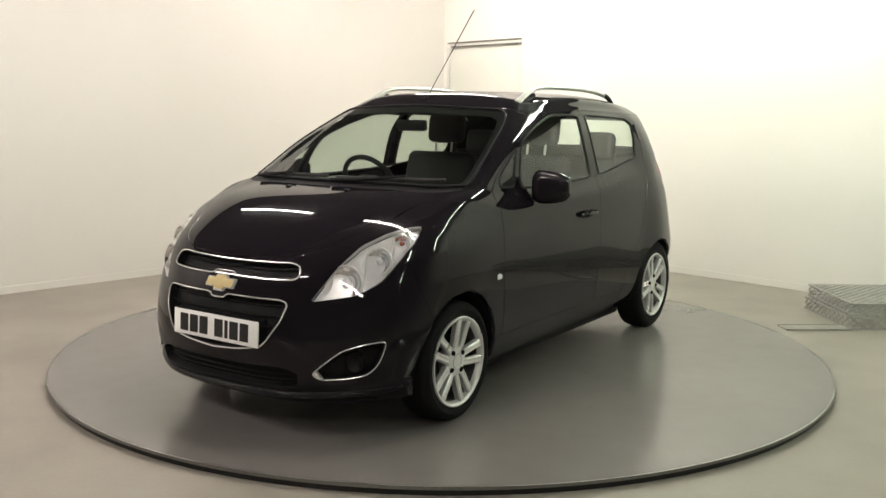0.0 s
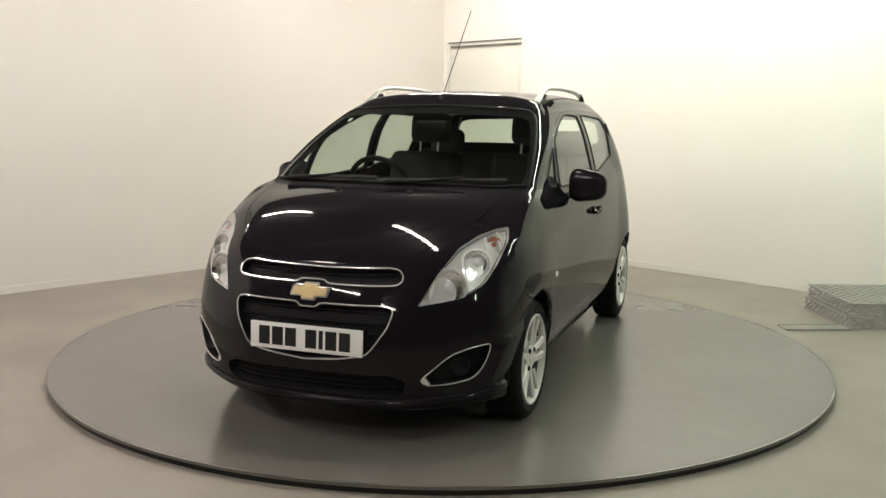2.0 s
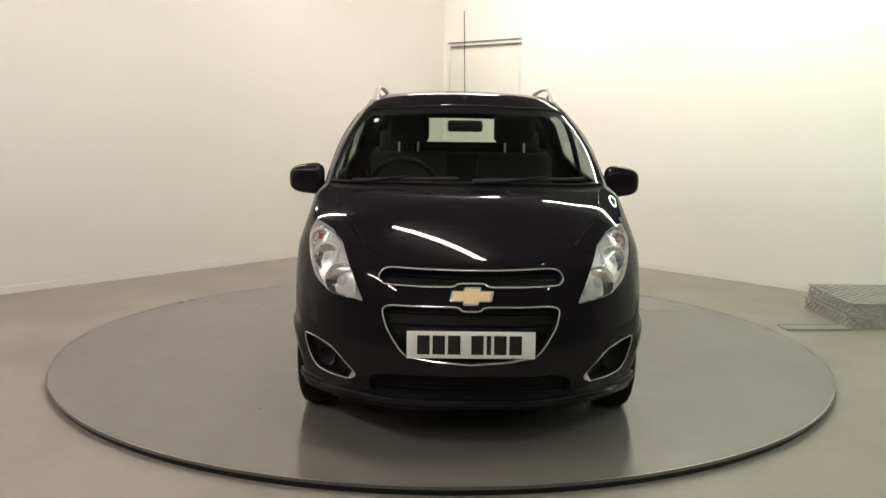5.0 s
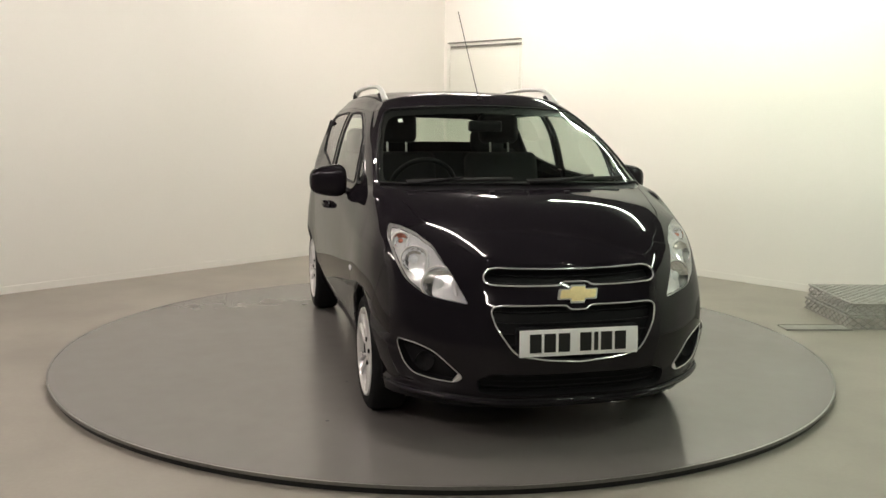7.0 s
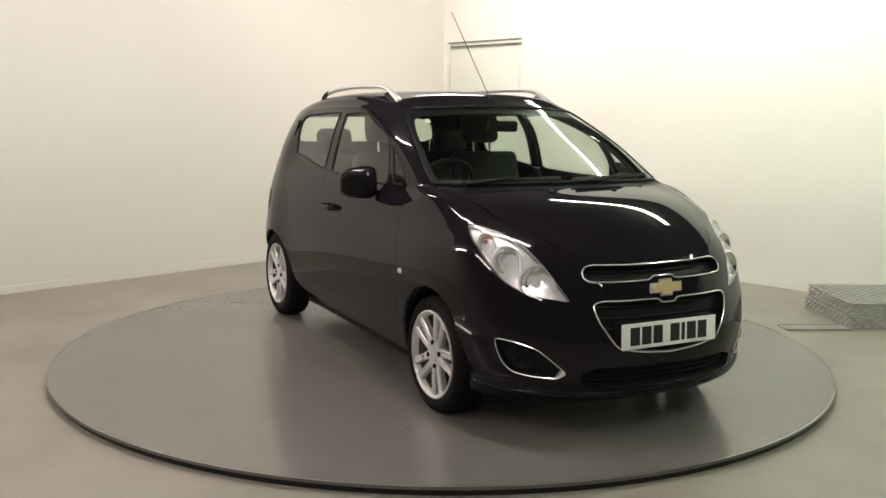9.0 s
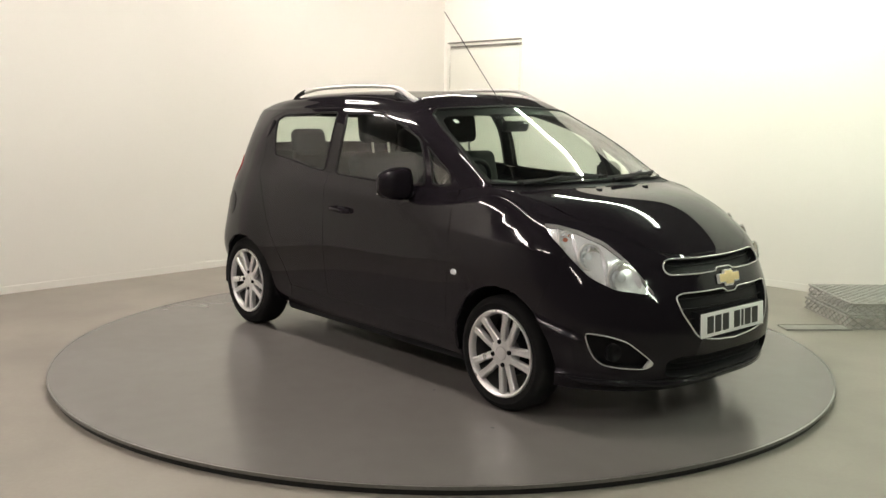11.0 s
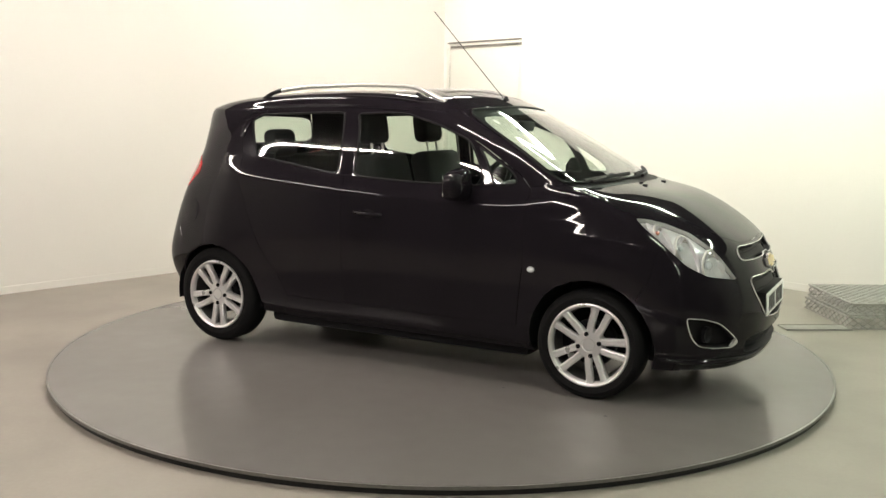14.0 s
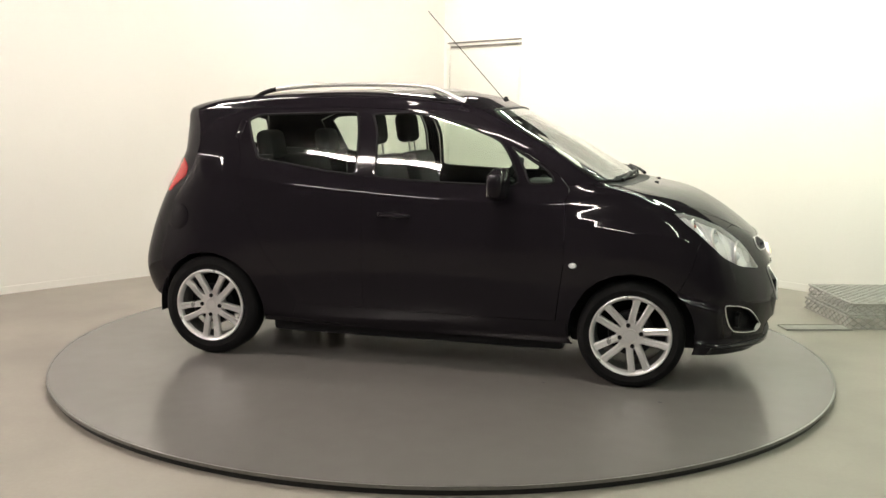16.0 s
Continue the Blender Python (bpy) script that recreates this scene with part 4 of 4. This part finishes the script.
room()
nL, nR = Vector((ALONG_L.y, -ALONG_L.x, 0)), Vector((-ALONG_R.y, ALONG_R.x, 0))
baseboard("baseboard_left", CORNER, ALONG_L, 13, -nL)
baseboard("baseboard_right", CORNER, ALONG_R, 13, -nR)
wall_door()
lights()
TABLE = turntable()
grate_stack()
CAR = car()


def motions():
    rows, car_rows = [], []
    for k in range(33):
        t = k / 2
        a = TURN_START + (TURN_END - TURN_START) * t / 16
        rows.append((t, pose(0, 0, 0, 0, 0, a)))
        car_rows.append((t, pose(0, 0, 0, 0, 0, a) @ pose(CAR_X, CAR_Y, 0)))
    walk(TABLE, rows)
    walk(CAR, car_rows)


motions()
